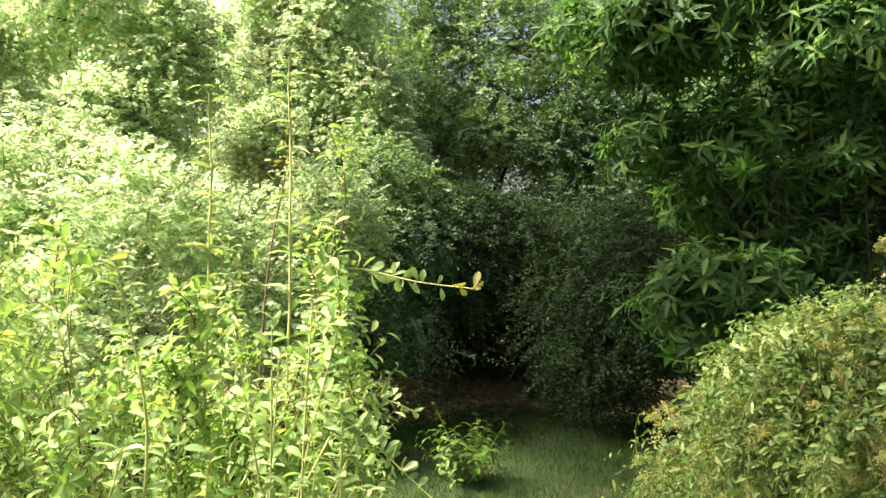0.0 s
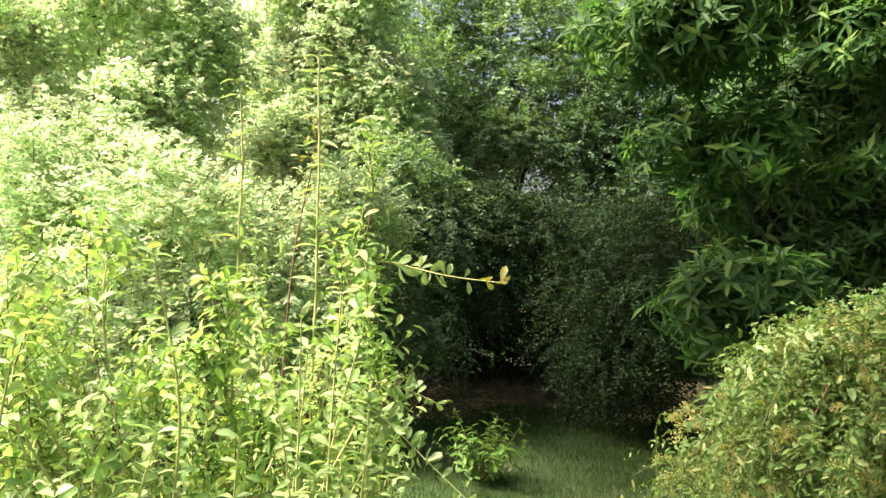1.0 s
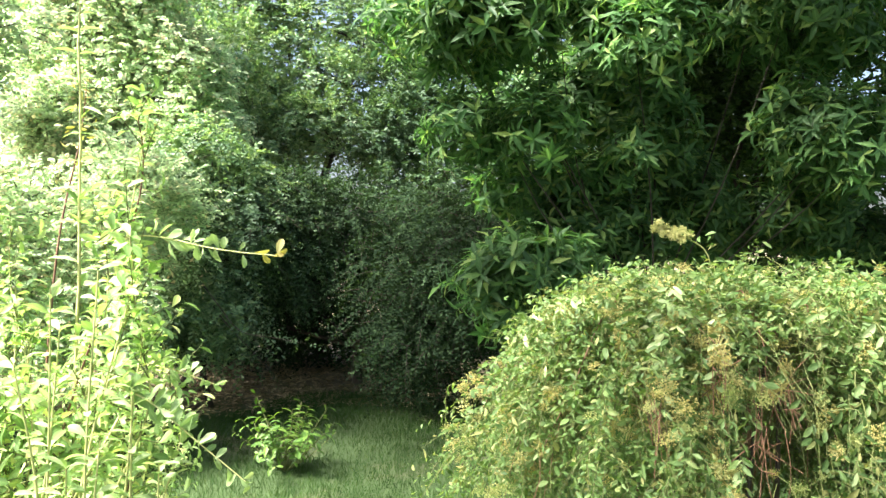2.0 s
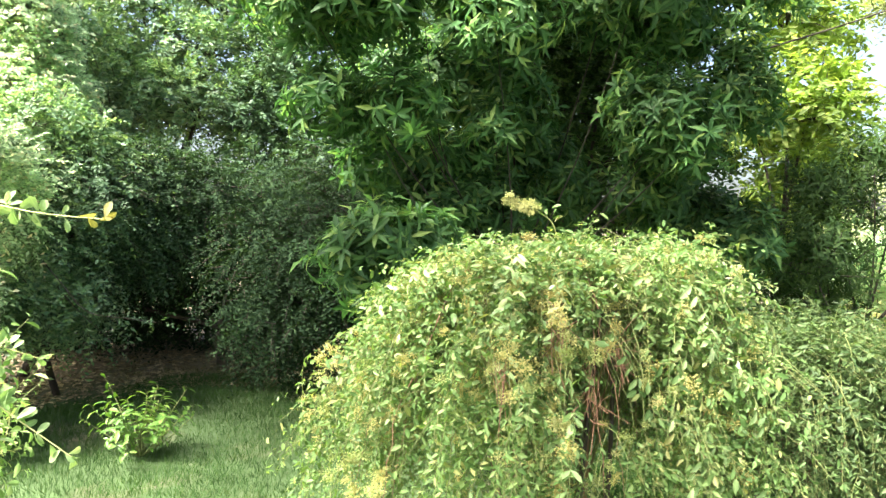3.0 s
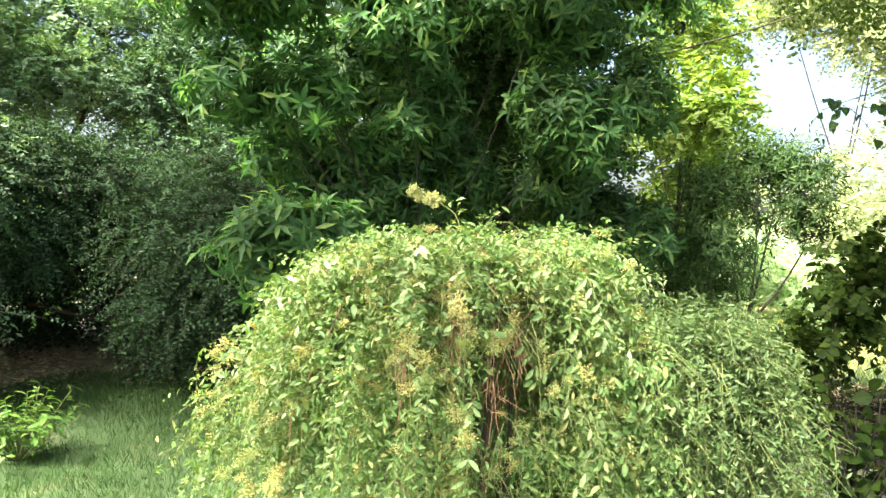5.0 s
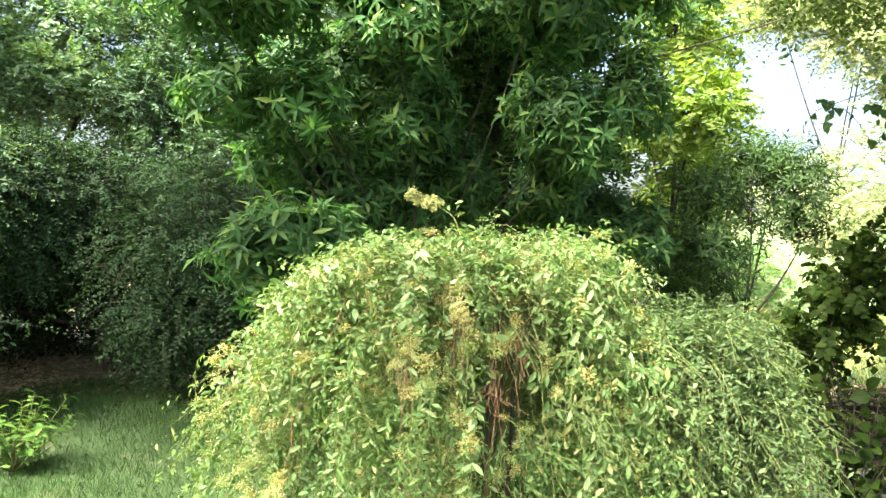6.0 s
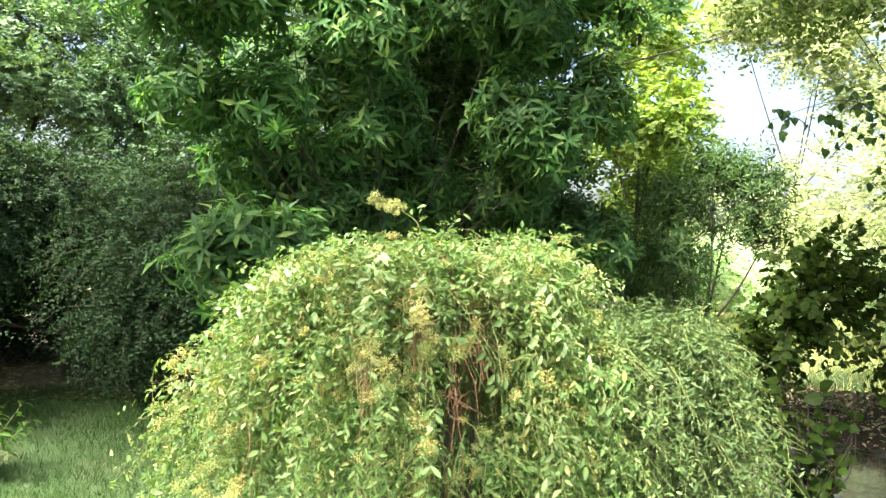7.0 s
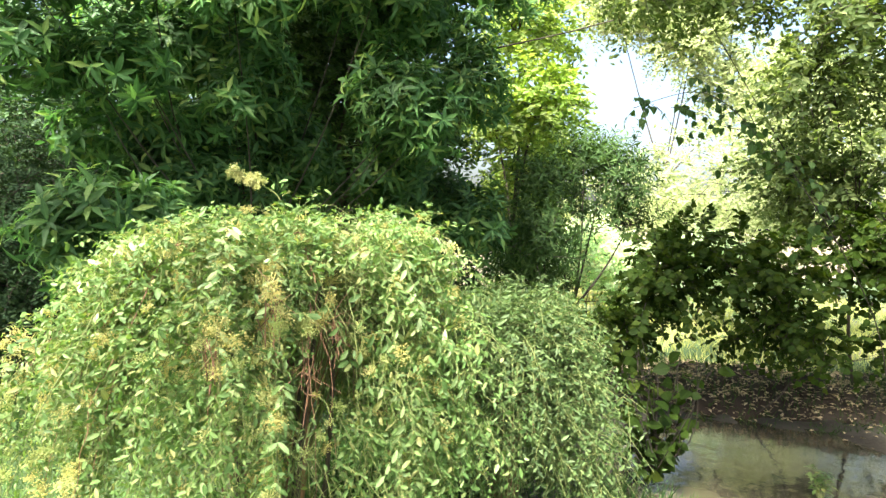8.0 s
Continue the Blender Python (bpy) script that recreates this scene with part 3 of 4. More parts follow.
# ---- the trees behind ----
SHADE = blob_plant("shade_tree", (2.35, 3.75, 0), "dark green tree with whorls of long pointed glossy leaves", "tree",
           [(0.8, 3.45, 2.6, .26, .3, .3), (1.12, 3.4, 2.48, .36, .32, .36), (1.5, 3.4, 2.65, .36, .32, .36), (1.8, 3.12, 2.45, .28, .25, .35), (2.0, 3.7, 3.05, .45, .35, .3), (1.15, 3.5, 2.82, .3, .25, .2), (1.2, 3.5, 2.05, .34, .28, .26),
            (1.27, 3.28, 1.3, .32, .25, .22), (1.3, 3.24, 1.17, .3, .22, .2), (1.36, 3.3, 1.0, .28, .2, .2), (1.6, 3.9, 1.75, .45, .3, .35), (2.3, 3.9, 1.75, .5, .3, .4), (2.35, 3.8, 1.5, .6, .35, .36), (2.0, 4.1, 2.2, .45, .3, .5), (1.7, 3.8, 1.45, .35, .28, .32),
            (2.85, 3.25, 2.7, .42, .4, .6), (3.02, 3.05, 1.95, .36, .34, .5), (3.4, 3.0, 2.2, .2, .2, .5), (3.3, 3.65, 1.5, .42, .36, .36), (3.62, 3.2, 1.32, .35, .3, .38), (2.05, 3.55, 1.95, .35, .28, .4), (3.1, 3.6, 3.6, .9, .6, .5), (1.95, 3.9, 3.4, .7, .6, .5), (2.3, 3.6, 4.2, .9, .7, .4), (3.65, 3.1, 2.95, .4, .3, .3)],
           11, MANGO, [LANCE, LANCE_B, LANCE_B], 7600, 0.085, 10, 0.09, 0.05, 0.55, 0.5, 0.95, False, 300, BARK, 0.03, limb=0.2)

SHADE.stem([(2.95, 3.4, 2.3), (3.6, 3.1, 2.55), (4.13, 2.85, 2.74), (4.42, 2.6, 2.86)], 0.009, 0.004, BARK, "limb", 16, 6)

def unseen_crown(pl, fork, blobs, seed, count):
    """Unseen added crown that casts shade: limbs out to each part, leafy shoots on them."""
    rng = np.random.default_rng(seed)
    for b in blobs:
        c = np.array(b[:3])
        pl.stem([fork, (np.array(fork) + c) / 2 + (0, 0, 0.5), c], 0.03, 0.008, BARK, "limb", 12, 6)
    at, out = on_blobs(rng, blobs, count * len(blobs), 0.2)
    p, w, f, lines = sprays(rng, at, out + rng.normal(0, 0.4, at.shape), 0.25 * rng.uniform(0.6, 1.3, len(at)), 12, 0.15, 0.95, False)
    pl.leaves([LANCE_B], p, w, f, 0.12 * rng.uniform(0.65, 1.25, len(p)), MANGO)
    pl.twigs(lines[::5, ::2], 0.003, 0.001, BARK)


# Out-of-sight crowns added to shade the shrub, clearing, hedge and mud below.
unseen_crown(SHADE, (2.3, 3.7, 3.4), [(1.75, 2.75, 4.0, .6, .45, .35), (-0.9, 2.6, 3.9, .6, .5, .3), (1.5, 1.0, 4.0, .7, .6, .35), (2.3, 1.3, 4.0, .7, .6, .35), (3.0, 1.6, 4.1, .7, .6, .35), (1.5, 0.4, 4.0, .8, .6, .35), (2.5, 0.5, 4.0, .8, .6, .35)], 94, 380)
unseen_crown(SHADE, (2.3, 3.7, 3.4), [(-1.3, 0.8, 3.85, .7, .5, .35), (0.7, 1.8, 4.0, .7, .5, .35), (-1.9, 3.8, 4.1, .9, .7, .35), (-1.0, 5.1, 4.35, .9, .7, .3), (-0.2, 5.4, 4.4, .7, .6, .3)], 95, 120)
unseen_crown(SHADE, (2.3, 3.7, 3.4), [(0.5, 4.5, 4.7, .8, .7, .3), (-2.3, 4.6, 4.4, .8, .7, .3)], 96, 130)
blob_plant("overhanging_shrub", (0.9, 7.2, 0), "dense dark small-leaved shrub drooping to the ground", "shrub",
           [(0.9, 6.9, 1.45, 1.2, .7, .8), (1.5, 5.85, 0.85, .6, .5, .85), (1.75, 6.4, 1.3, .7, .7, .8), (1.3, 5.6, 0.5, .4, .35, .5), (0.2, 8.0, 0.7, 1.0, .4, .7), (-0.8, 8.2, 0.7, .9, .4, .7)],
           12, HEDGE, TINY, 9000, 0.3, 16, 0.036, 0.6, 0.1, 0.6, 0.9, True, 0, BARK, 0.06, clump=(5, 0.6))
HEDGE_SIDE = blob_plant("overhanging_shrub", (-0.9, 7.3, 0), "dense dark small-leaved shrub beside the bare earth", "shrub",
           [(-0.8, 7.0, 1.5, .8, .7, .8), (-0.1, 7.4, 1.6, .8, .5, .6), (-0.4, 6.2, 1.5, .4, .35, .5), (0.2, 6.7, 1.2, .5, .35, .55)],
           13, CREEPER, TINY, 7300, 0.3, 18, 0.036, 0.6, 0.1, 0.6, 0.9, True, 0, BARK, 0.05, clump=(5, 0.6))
def hanging_sprigs():
    rng = np.random.default_rng(91)
    for pts in ([(-0.7, 6.1, 1.3), (-0.4, 5.4, 1.02), (-0.21, 5.2, 0.82), (0.04, 5.05, 0.78), (0.26, 4.95, 0.75)], [(-0.6, 6.1, 1.1), (-0.35, 5.6, 0.85), (-0.15, 5.4, 0.66), (0.0, 5.3, 0.52)]):
        line = bend(pts, 26)
        sh = HEDGE_SIDE.stem(line, 0.006, 0.0015, BARK, "sprig", 26, 5)
        p, w, f, lines = sprays(rng, line[8:], rng.normal(0, 0.6, (18, 3)) + (0.6, -0.3, -0.2), 0.13 * rng.uniform(0.5, 1.4, 18), 7, 0.3)
        HEDGE_SIDE.leaves([SMALL], p, w, f, 0.03 * rng.uniform(0.7, 1.3, len(p)), CREEPER, len(p), parent=sh)


hanging_sprigs()
# The thicket's depth is helped by shade held in the HEDGE colour.
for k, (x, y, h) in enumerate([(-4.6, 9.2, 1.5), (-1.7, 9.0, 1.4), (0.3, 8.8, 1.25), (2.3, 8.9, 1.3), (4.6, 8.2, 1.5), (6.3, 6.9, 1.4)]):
    blob_plant("thicket_shrub", (x, y, 0), "thicket closing the back of the clearing, deep shade painted into its leaves", "shrub",
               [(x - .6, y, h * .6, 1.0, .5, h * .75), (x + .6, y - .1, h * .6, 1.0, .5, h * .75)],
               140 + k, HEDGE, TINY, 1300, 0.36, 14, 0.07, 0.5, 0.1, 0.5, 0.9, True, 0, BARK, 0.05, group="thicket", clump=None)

blob_plant("tall_tree", (0.5, 9.8, 0), "tall dark green tree with sky showing through its crown", "tree",
           [(0.1, 9.4, 4.6, 1.1, .8, 1.4), (1.3, 9.8, 4.3, 1.2, .9, 1.4), (0.2, 9.5, 2.9, .9, .6, .6), (1.5, 9.6, 2.8, 1.0, .7, .6), (-0.9, 9.6, 3.9, .9, .6, 1.0)],
           15, BACK, TINY, 3300, 0.36, 15, 0.066, 0.25, 0.3, 0.6, 0.9, True, 0, BARK, 0.11)
blob_plant("tall_tree", (3.0, 9.4, 0), "tall dark tree standing behind the hedge", "tree",
           [(2.6, 9.0, 4.2, 1.1, .8, 1.6), (3.8, 8.4, 3.6, 1.2, .8, 1.6), (3.2, 9, 2.2, 1.0, .6, .9), (4.6, 7.8, 2.2, 1.2, .8, 1.4), (5.4, 7.2, 3.8, 1.2, .9, 1.3)],
           16, BACK, TINY, 4200, 0.36, 15, 0.066, 0.25, 0.3, 0.6, 0.9, True, 0, BARK, 0.11)

blob_plant("slender_tree", (0.6, 8.7, 0), "slender tree with flecks of sky between its leaves", "tree",
           [(-0.7, 8.9, 3.4, .6, .5, .8), (-0.2, 9.2, 3.1, .7, .4, .6), (0.0, 8.5, 1.8, .7, .4, .5), (-0.2, 8.6, 2.5, .7, .5, .7), (0.8, 8.7, 2.7, .7, .5, .7), (1.0, 9.0, 3.55, .7, .4, .35)],
           23, BACK, TINY, 2900, 0.32, 15, 0.06, 0.25, 0.3, 0.5, 0.9, True, 0, BARK, 0.06)
# Split off the tree above; darker CREEPER leaves stand in for shade.
blob_plant("slender_tree", (2.0, 8.5, 0), "slender tree behind the hedge, shade put into its darker leaf colour", "tree",
           [(1.5, 8.2, 1.9, .7, .4, .5), (1.8, 8.4, 2.7, .7, .5, .7), (2.6, 7.8, 2.2, .7, .5, .7), (1.9, 8.9, 3.5, .55, .4, .5), (2.5, 8.2, 3.0, .6, .4, .5)],
           24, CREEPER, TINY, 2900, 0.32, 15, 0.055, 0.25, 0.3, 0.5, 0.9, True, 0, BARK, 0.05)

blob_plant("inner_tree", (3.7, 5.3, 0), "dark leafy tree standing behind the shade tree", "tree",
           [(3.3, 5.3, 3.0, .7, .5, .7), (4.1, 4.9, 2.4, .5, .5, .6), (3.0, 5.4, 2.1, .6, .5, .6), (3.9, 5.0, 1.5, .6, .4, .5), (3.6, 5.2, 3.9, .8, .6, .5), (3.05, 4.9, 2.9, .4, .35, .6), (3.95, 4.3, 3.1, .35, .3, .5), (3.6, 4.5, 2.9, .45, .3, .6), (3.95, 3.9, 1.85, .35, .3, .35), (3.75, 4.1, 1.9, .35, .3, .35), (4.2, 4.6, 3.6, .5, .4, .5), (4.5, 4.9, 3.1, .4, .4, .5), (3.0, 4.7, 3.6, .5, .4, .5), (2.7, 4.8, 2.7, .5, .4, .6), (4.3, 6.0, 3.4, .8, .5, .9), (4.2, 5.9, 2.0, .8, .5, .9), (3.3, 4.6, 2.4, .4, .3, .7)],
           25, FEATHER, TINY, 9000, 0.3, 14, 0.055, 0.25, 0.3, 0.4, 0.9, True, 0, BARK, 0.06)

blob_plant("creeper_shrub", (-0.5, 6.4, 0), "mid-green creeper-hung shrub at the edge of the clearing", "shrub",
           [(-0.6, 6.3, 2.05, .4, .35, .55), (-0.25, 6.5, 1.7, .4, .35, .5), (-0.65, 6.2, 1.4, .35, .3, .45), (-0.75, 6.05, 0.8, .36, .35, .6), (-0.5, 5.9, 0.85, .28, .3, .65)],
           26, BACK, TINY, 3000, 0.28, 15, 0.045, 0.55, 0.1, 0.5, 0.9, True, 0, BARK, 0.03)

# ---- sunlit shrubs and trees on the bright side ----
# Their paleness is sun and glare carried by the SUNNY leaf colour.
blob_plant("sunlit_tree", (-3.6, 6.2, 0), "sunlit green tree overgrown with creepers, glare painted into its leaves", "tree",
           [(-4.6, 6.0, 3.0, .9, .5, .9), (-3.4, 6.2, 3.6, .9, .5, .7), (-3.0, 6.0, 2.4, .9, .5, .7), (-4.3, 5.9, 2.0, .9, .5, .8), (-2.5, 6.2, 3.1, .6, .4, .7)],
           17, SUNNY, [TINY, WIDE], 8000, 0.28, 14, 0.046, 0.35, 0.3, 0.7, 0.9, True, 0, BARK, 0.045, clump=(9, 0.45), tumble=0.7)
blob_plant("sunlit_tree", (-1.5, 7.6, 0), "tall sunlit tree with hanging creepers, leaves painted pale for glare", "tree",
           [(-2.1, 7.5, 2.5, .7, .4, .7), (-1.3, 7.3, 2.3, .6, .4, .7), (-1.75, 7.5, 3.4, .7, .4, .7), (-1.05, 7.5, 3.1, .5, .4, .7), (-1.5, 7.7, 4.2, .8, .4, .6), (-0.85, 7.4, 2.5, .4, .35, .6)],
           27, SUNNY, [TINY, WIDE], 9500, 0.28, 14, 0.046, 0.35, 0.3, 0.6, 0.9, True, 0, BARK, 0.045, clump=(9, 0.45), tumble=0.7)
blob_plant("sunlit_tree", (-4.0, 10.0, 0), "broad tree standing behind the creeper-hung trees, sunlight painted into its leaves", "tree",
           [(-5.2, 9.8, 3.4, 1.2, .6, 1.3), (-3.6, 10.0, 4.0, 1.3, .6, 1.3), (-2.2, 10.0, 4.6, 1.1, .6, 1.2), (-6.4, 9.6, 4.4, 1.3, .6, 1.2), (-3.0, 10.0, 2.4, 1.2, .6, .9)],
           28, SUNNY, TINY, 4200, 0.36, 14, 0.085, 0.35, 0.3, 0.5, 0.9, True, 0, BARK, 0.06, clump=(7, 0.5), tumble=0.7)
blob_plant("sunlit_shrub", (-2.6, 4.9, 0), "green leafy shrub in full sun, its brightness painted into the leaves", "shrub",
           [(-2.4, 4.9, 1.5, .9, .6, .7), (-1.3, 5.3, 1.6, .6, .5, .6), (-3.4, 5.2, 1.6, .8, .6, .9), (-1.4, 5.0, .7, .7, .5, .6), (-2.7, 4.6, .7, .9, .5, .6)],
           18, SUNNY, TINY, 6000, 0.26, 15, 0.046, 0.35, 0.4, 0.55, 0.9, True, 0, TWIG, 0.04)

# ---- beyond the puddle ----
blob_plant("bright_tree", (6.2, 5.0, 0), "thin-leaved tree glowing yellow-green against the sky", "tree",
           [(5.35, 4.0, 2.4, .35, .4, .6), (5.5, 4.4, 3.3, .5, .5, .5), (6.95, 5.3, 1.95, .6, .5, .55), (6.7, 5.5, 1.4, .5, .4, .45), (6.5, 5.6, 2.5, .45, .4, .5)],
           19, GLOW, TINY, 1700, 0.3, 13, 0.075, 0.3, 0.3, 0.4, 0.9, True, 0, BARK, 0.06)
blob_plant("small_tree", (5.3, 3.4, 0), "small dark feathery young tree", "tree",
           [(5.35, 3.22, 1.75, .27, .25, .38), (4.95, 3.45, 1.5, .35, .25, .3), (5.65, 3.1, 1.42, .3, .25, .16), (5.15, 3.3, 1.95, .16, .16, .2), (4.4, 3.3, 1.15, .35, .3, .35), (4.75, 3.5, 0.85, .3, .25, .3)],
           20, FEATHER, LANCE_B, 1000, 0.26, 12, 0.066, 0.15, 0.6, 0.3, 0.7, False, 0, BARK, 0.03)
blob_plant("hanging_tree", (6.6, 1.5, 0.1), "light green tree with leaves hanging over the puddle", "tree",
           [(5.3, 2.5, 3.2, .7, .5, .35), (5.9, 1.5, 2.9, .7, .6, .6), (6.3, 0.9, 2.0, .7, .5, .8), (5.6, 1.9, 3.7, 1.1, .9, .4), (6.2, 1.9, 1.7, .5, .5, .5), (6.7, 0.2, 2.6, .8, .7, 1.0), (5.75, 1.5, 2.4, .55, .4, .4)],
           21, HANGING, TINY, 3300, 0.3, 13, 0.065, 0.35, 0.1, 0.3, 0.9, True, 0, BARK, 0.016)
# Silhouette look comes from the darkened HEART colour, not from the sun.
blob_plant("backlit_shrub", (5.6, 1.9, 0.05), "round-leaved shrub, backlit darkness painted into its leaves, light showing between them", "shrub",
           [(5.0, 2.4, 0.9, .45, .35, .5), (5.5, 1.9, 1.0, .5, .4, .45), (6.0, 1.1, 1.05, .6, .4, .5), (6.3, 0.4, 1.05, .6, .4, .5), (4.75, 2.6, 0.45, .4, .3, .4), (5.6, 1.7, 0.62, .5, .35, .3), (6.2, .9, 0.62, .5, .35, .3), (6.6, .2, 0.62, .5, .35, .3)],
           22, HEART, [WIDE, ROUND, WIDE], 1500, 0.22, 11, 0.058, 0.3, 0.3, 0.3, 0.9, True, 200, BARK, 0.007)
# Far trees look hazy through the HAZE leaf colour alone.
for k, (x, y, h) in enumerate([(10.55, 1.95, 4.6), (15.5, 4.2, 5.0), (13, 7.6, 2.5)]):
    blob_plant("far_tree", (x, y, 0), "distant green tree beyond the lawn, haze mixed into its leaves", "tree",
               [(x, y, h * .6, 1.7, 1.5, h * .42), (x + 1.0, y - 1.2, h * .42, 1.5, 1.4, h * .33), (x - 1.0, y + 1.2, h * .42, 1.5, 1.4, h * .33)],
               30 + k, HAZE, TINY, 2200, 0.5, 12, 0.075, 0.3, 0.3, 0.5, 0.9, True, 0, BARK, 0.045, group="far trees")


blob_plant("far_tree", (14.5, 8.0, 0), "tall tree with haze in its leaf colour and sky between thin branches", "tree",
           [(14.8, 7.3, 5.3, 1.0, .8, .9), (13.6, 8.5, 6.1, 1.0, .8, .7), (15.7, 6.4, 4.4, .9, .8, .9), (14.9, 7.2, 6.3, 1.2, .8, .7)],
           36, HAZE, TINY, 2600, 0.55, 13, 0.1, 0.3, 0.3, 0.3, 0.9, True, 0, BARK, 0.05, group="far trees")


# Little sun reaches these, so the SUNNY colour supplies their brightness.
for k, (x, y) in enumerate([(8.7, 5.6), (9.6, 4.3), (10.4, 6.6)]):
    blob_plant("sunlit_shrub", (x, y, 0), "low shrub on the lawn beyond the bank, leaves coloured as sunlit", "shrub",
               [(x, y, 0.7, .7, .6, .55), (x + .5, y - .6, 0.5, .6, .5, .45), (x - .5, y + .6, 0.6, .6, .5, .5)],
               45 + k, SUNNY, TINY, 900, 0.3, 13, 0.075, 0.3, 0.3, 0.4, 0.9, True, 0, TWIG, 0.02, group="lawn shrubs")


# ---- climber with heart-shaped leaves over the puddle ----
def heart_climber():
    rng = np.random.default_rng(41)
    pl = Plant("climber", (5.55, 1.0, 0.05), "climber with drooping heart-shaped leaves against the sky", "climber")
    main = bend([(5.55, 1.0, 0.05), (5.2, 1.05, 0.85), (4.6, 1.28, 1.6), (4.42, 1.6, 2.05), (4.25, 1.85, 2.25), (3.98, 2.14, 2.14)], 40)
    pl.stem(main, 0.004, 0.002, BARK, "stem", 40, 6)
    start = main[14:]
    at = np.repeat(start[::2], 3, 0) + rng.normal(0, 0.05, (3 * len(start[::2]), 3))
    al = rng.normal(0, 1, at.shape) * np.array([1, 1, 0.4])
    p, w, f, lines = sprays(rng, at, al, 0.26 * rng.uniform(0.4, 1.4, len(at)), 4, 0.5, 0.8)
    w = w + np.array([0, 0, -0.9])
    pl.leaves([HEARTS], p, w, f, 0.053 * rng.uniform(0.6, 1.2, len(p)), FEATHER, len(p))
    pl.twigs(lines, 0.002, 0.001, BARK)


def broad_plant():
    rng = np.random.default_rng(42)
    pl = Plant("broad_leaved_plant", (3.75, 1.75, 0), "low plant with broad rounded leaves beside the puddle", "plant")
    base = np.array([3.75, 1.75, 0])
    for k in range(30):
        a = rng.uniform(0, 6.3)
        r = rng.uniform(0.05, 0.4)
        top = base + np.array([r * math.cos(a), r * math.sin(a), rng.uniform(0.2, 0.78)])
        st = pl.stem([base, (base + top) / 2 + rng.normal(0, 0.05, 3), top], 0.004, 0.002, BARK, "stem", 8, 5)
        al = unit(np.stack([rng.normal(0, 1, 9), rng.normal(0, 1, 9), rng.uniform(-0.5, 0.3, 9)], -1))
        at = base + (top - base) * rng.uniform(0.1, 1, (9, 1)) + al * 0.04
        # Same HEART leaf, with shade already in its colour.
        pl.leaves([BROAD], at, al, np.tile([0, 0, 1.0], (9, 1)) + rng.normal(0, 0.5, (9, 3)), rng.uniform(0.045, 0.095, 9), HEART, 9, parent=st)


def small_weed(name, base, label, n, h, size, mat, seed, shape, spread=0.5):
    rng = np.random.default_rng(seed)
    pl = Plant(name, base, label, "plant")
    b = np.array(base, float)
    for k in range(n):
        top = b + np.array([rng.normal(0, h * spread), rng.normal(0, h * spread), h * rng.uniform(0.6, 1.0)])
        line = bend([b, (b + top) / 2 + rng.normal(0, 0.02, 3), top], 12)
        st = pl.stem(line, 0.004, 0.0015, TWIG, "stem", 12, 5)
        p, w, f, _ = sprays(rng, line[3:4], (top - line[3])[None], np.linalg.norm(top - line[3]), 12, 0.0, 0.9, False)
        pl.leaves([shape], p, w, f, size * rng.uniform(0.6, 1.2, len(p)), mat, len(p), parent=st)


heart_climber()
broad_plant()
small_weed("sapling", (0.12, 4.45, 0), "bright green young sapling in the grass", 30, 0.42, 0.062, SAPLING, 43, OVAL_B, 0.4)
small_weed("weed", (4.35, 1.05, -0.08), "small green weed standing in the puddle", 7, 0.2, 0.046, BUSH, 44, OVAL, 0.16)


# ---- flowering shrub with arching canes ----
def bud_cluster(seed, mat, n=96, spread=(0.034, 0.034, 0.045), small=0.0018, large=0.0032):
    """Small eight-sided buds on thin stalks from the middle."""
    rng = np.random.default_rng(seed)
    o = np.array([(1, 0, 0), (-1, 0, 0), (0, 1, 0), (0, -1, 0), (0, 0, 1), (0, 0, -1)], float)
    fc = np.array([(0, 2, 4), (2, 1, 4), (1, 3, 4), (3, 0, 4), (2, 0, 5), (1, 2, 5), (3, 1, 5), (0, 3, 5)])
    c = unit(rng.normal(0, 1, (n, 3))) * rng.uniform(0.3, 1, (n, 1)) * np.array(spread)
    v = c[:, None] + o[None] * rng.uniform(small, large, (n, 1, 1)) * rng.uniform(0.75, 1.3, (n, 1, 3))
    loops = (fc.ravel()[None] + 6 * np.arange(n)[:, None]).ravel()
    stalks = np.stack([np.full(n, 6 * n), 6 * np.arange(n), 6 * n + 1 + np.arange(n)], -1).ravel()
    return raw_mesh("flower_head", np.vstack([v.reshape(-1, 3), np.zeros((1, 3)), v[:, 0] + 0.0007]), np.concatenate([loops, stalks]), np.full(9 * n, 3), mat, smooth=False)


SPIKE = [bud_cluster(80 + k, CREAM, 110, (0.022, 0.022, 0.024), 0.0018, 0.0034) for k in range(3)]
CLUSTERS = [bud_cluster(60 + k, OCHRE if k in (1, 3, 4) else FLOWER) for k in range(5)]


ACROSS, AWAY = np.array([0.85, -0.53, 0.0]), np.array([0.53, 0.85, 0.0])   # the long and short way of the shrub bed


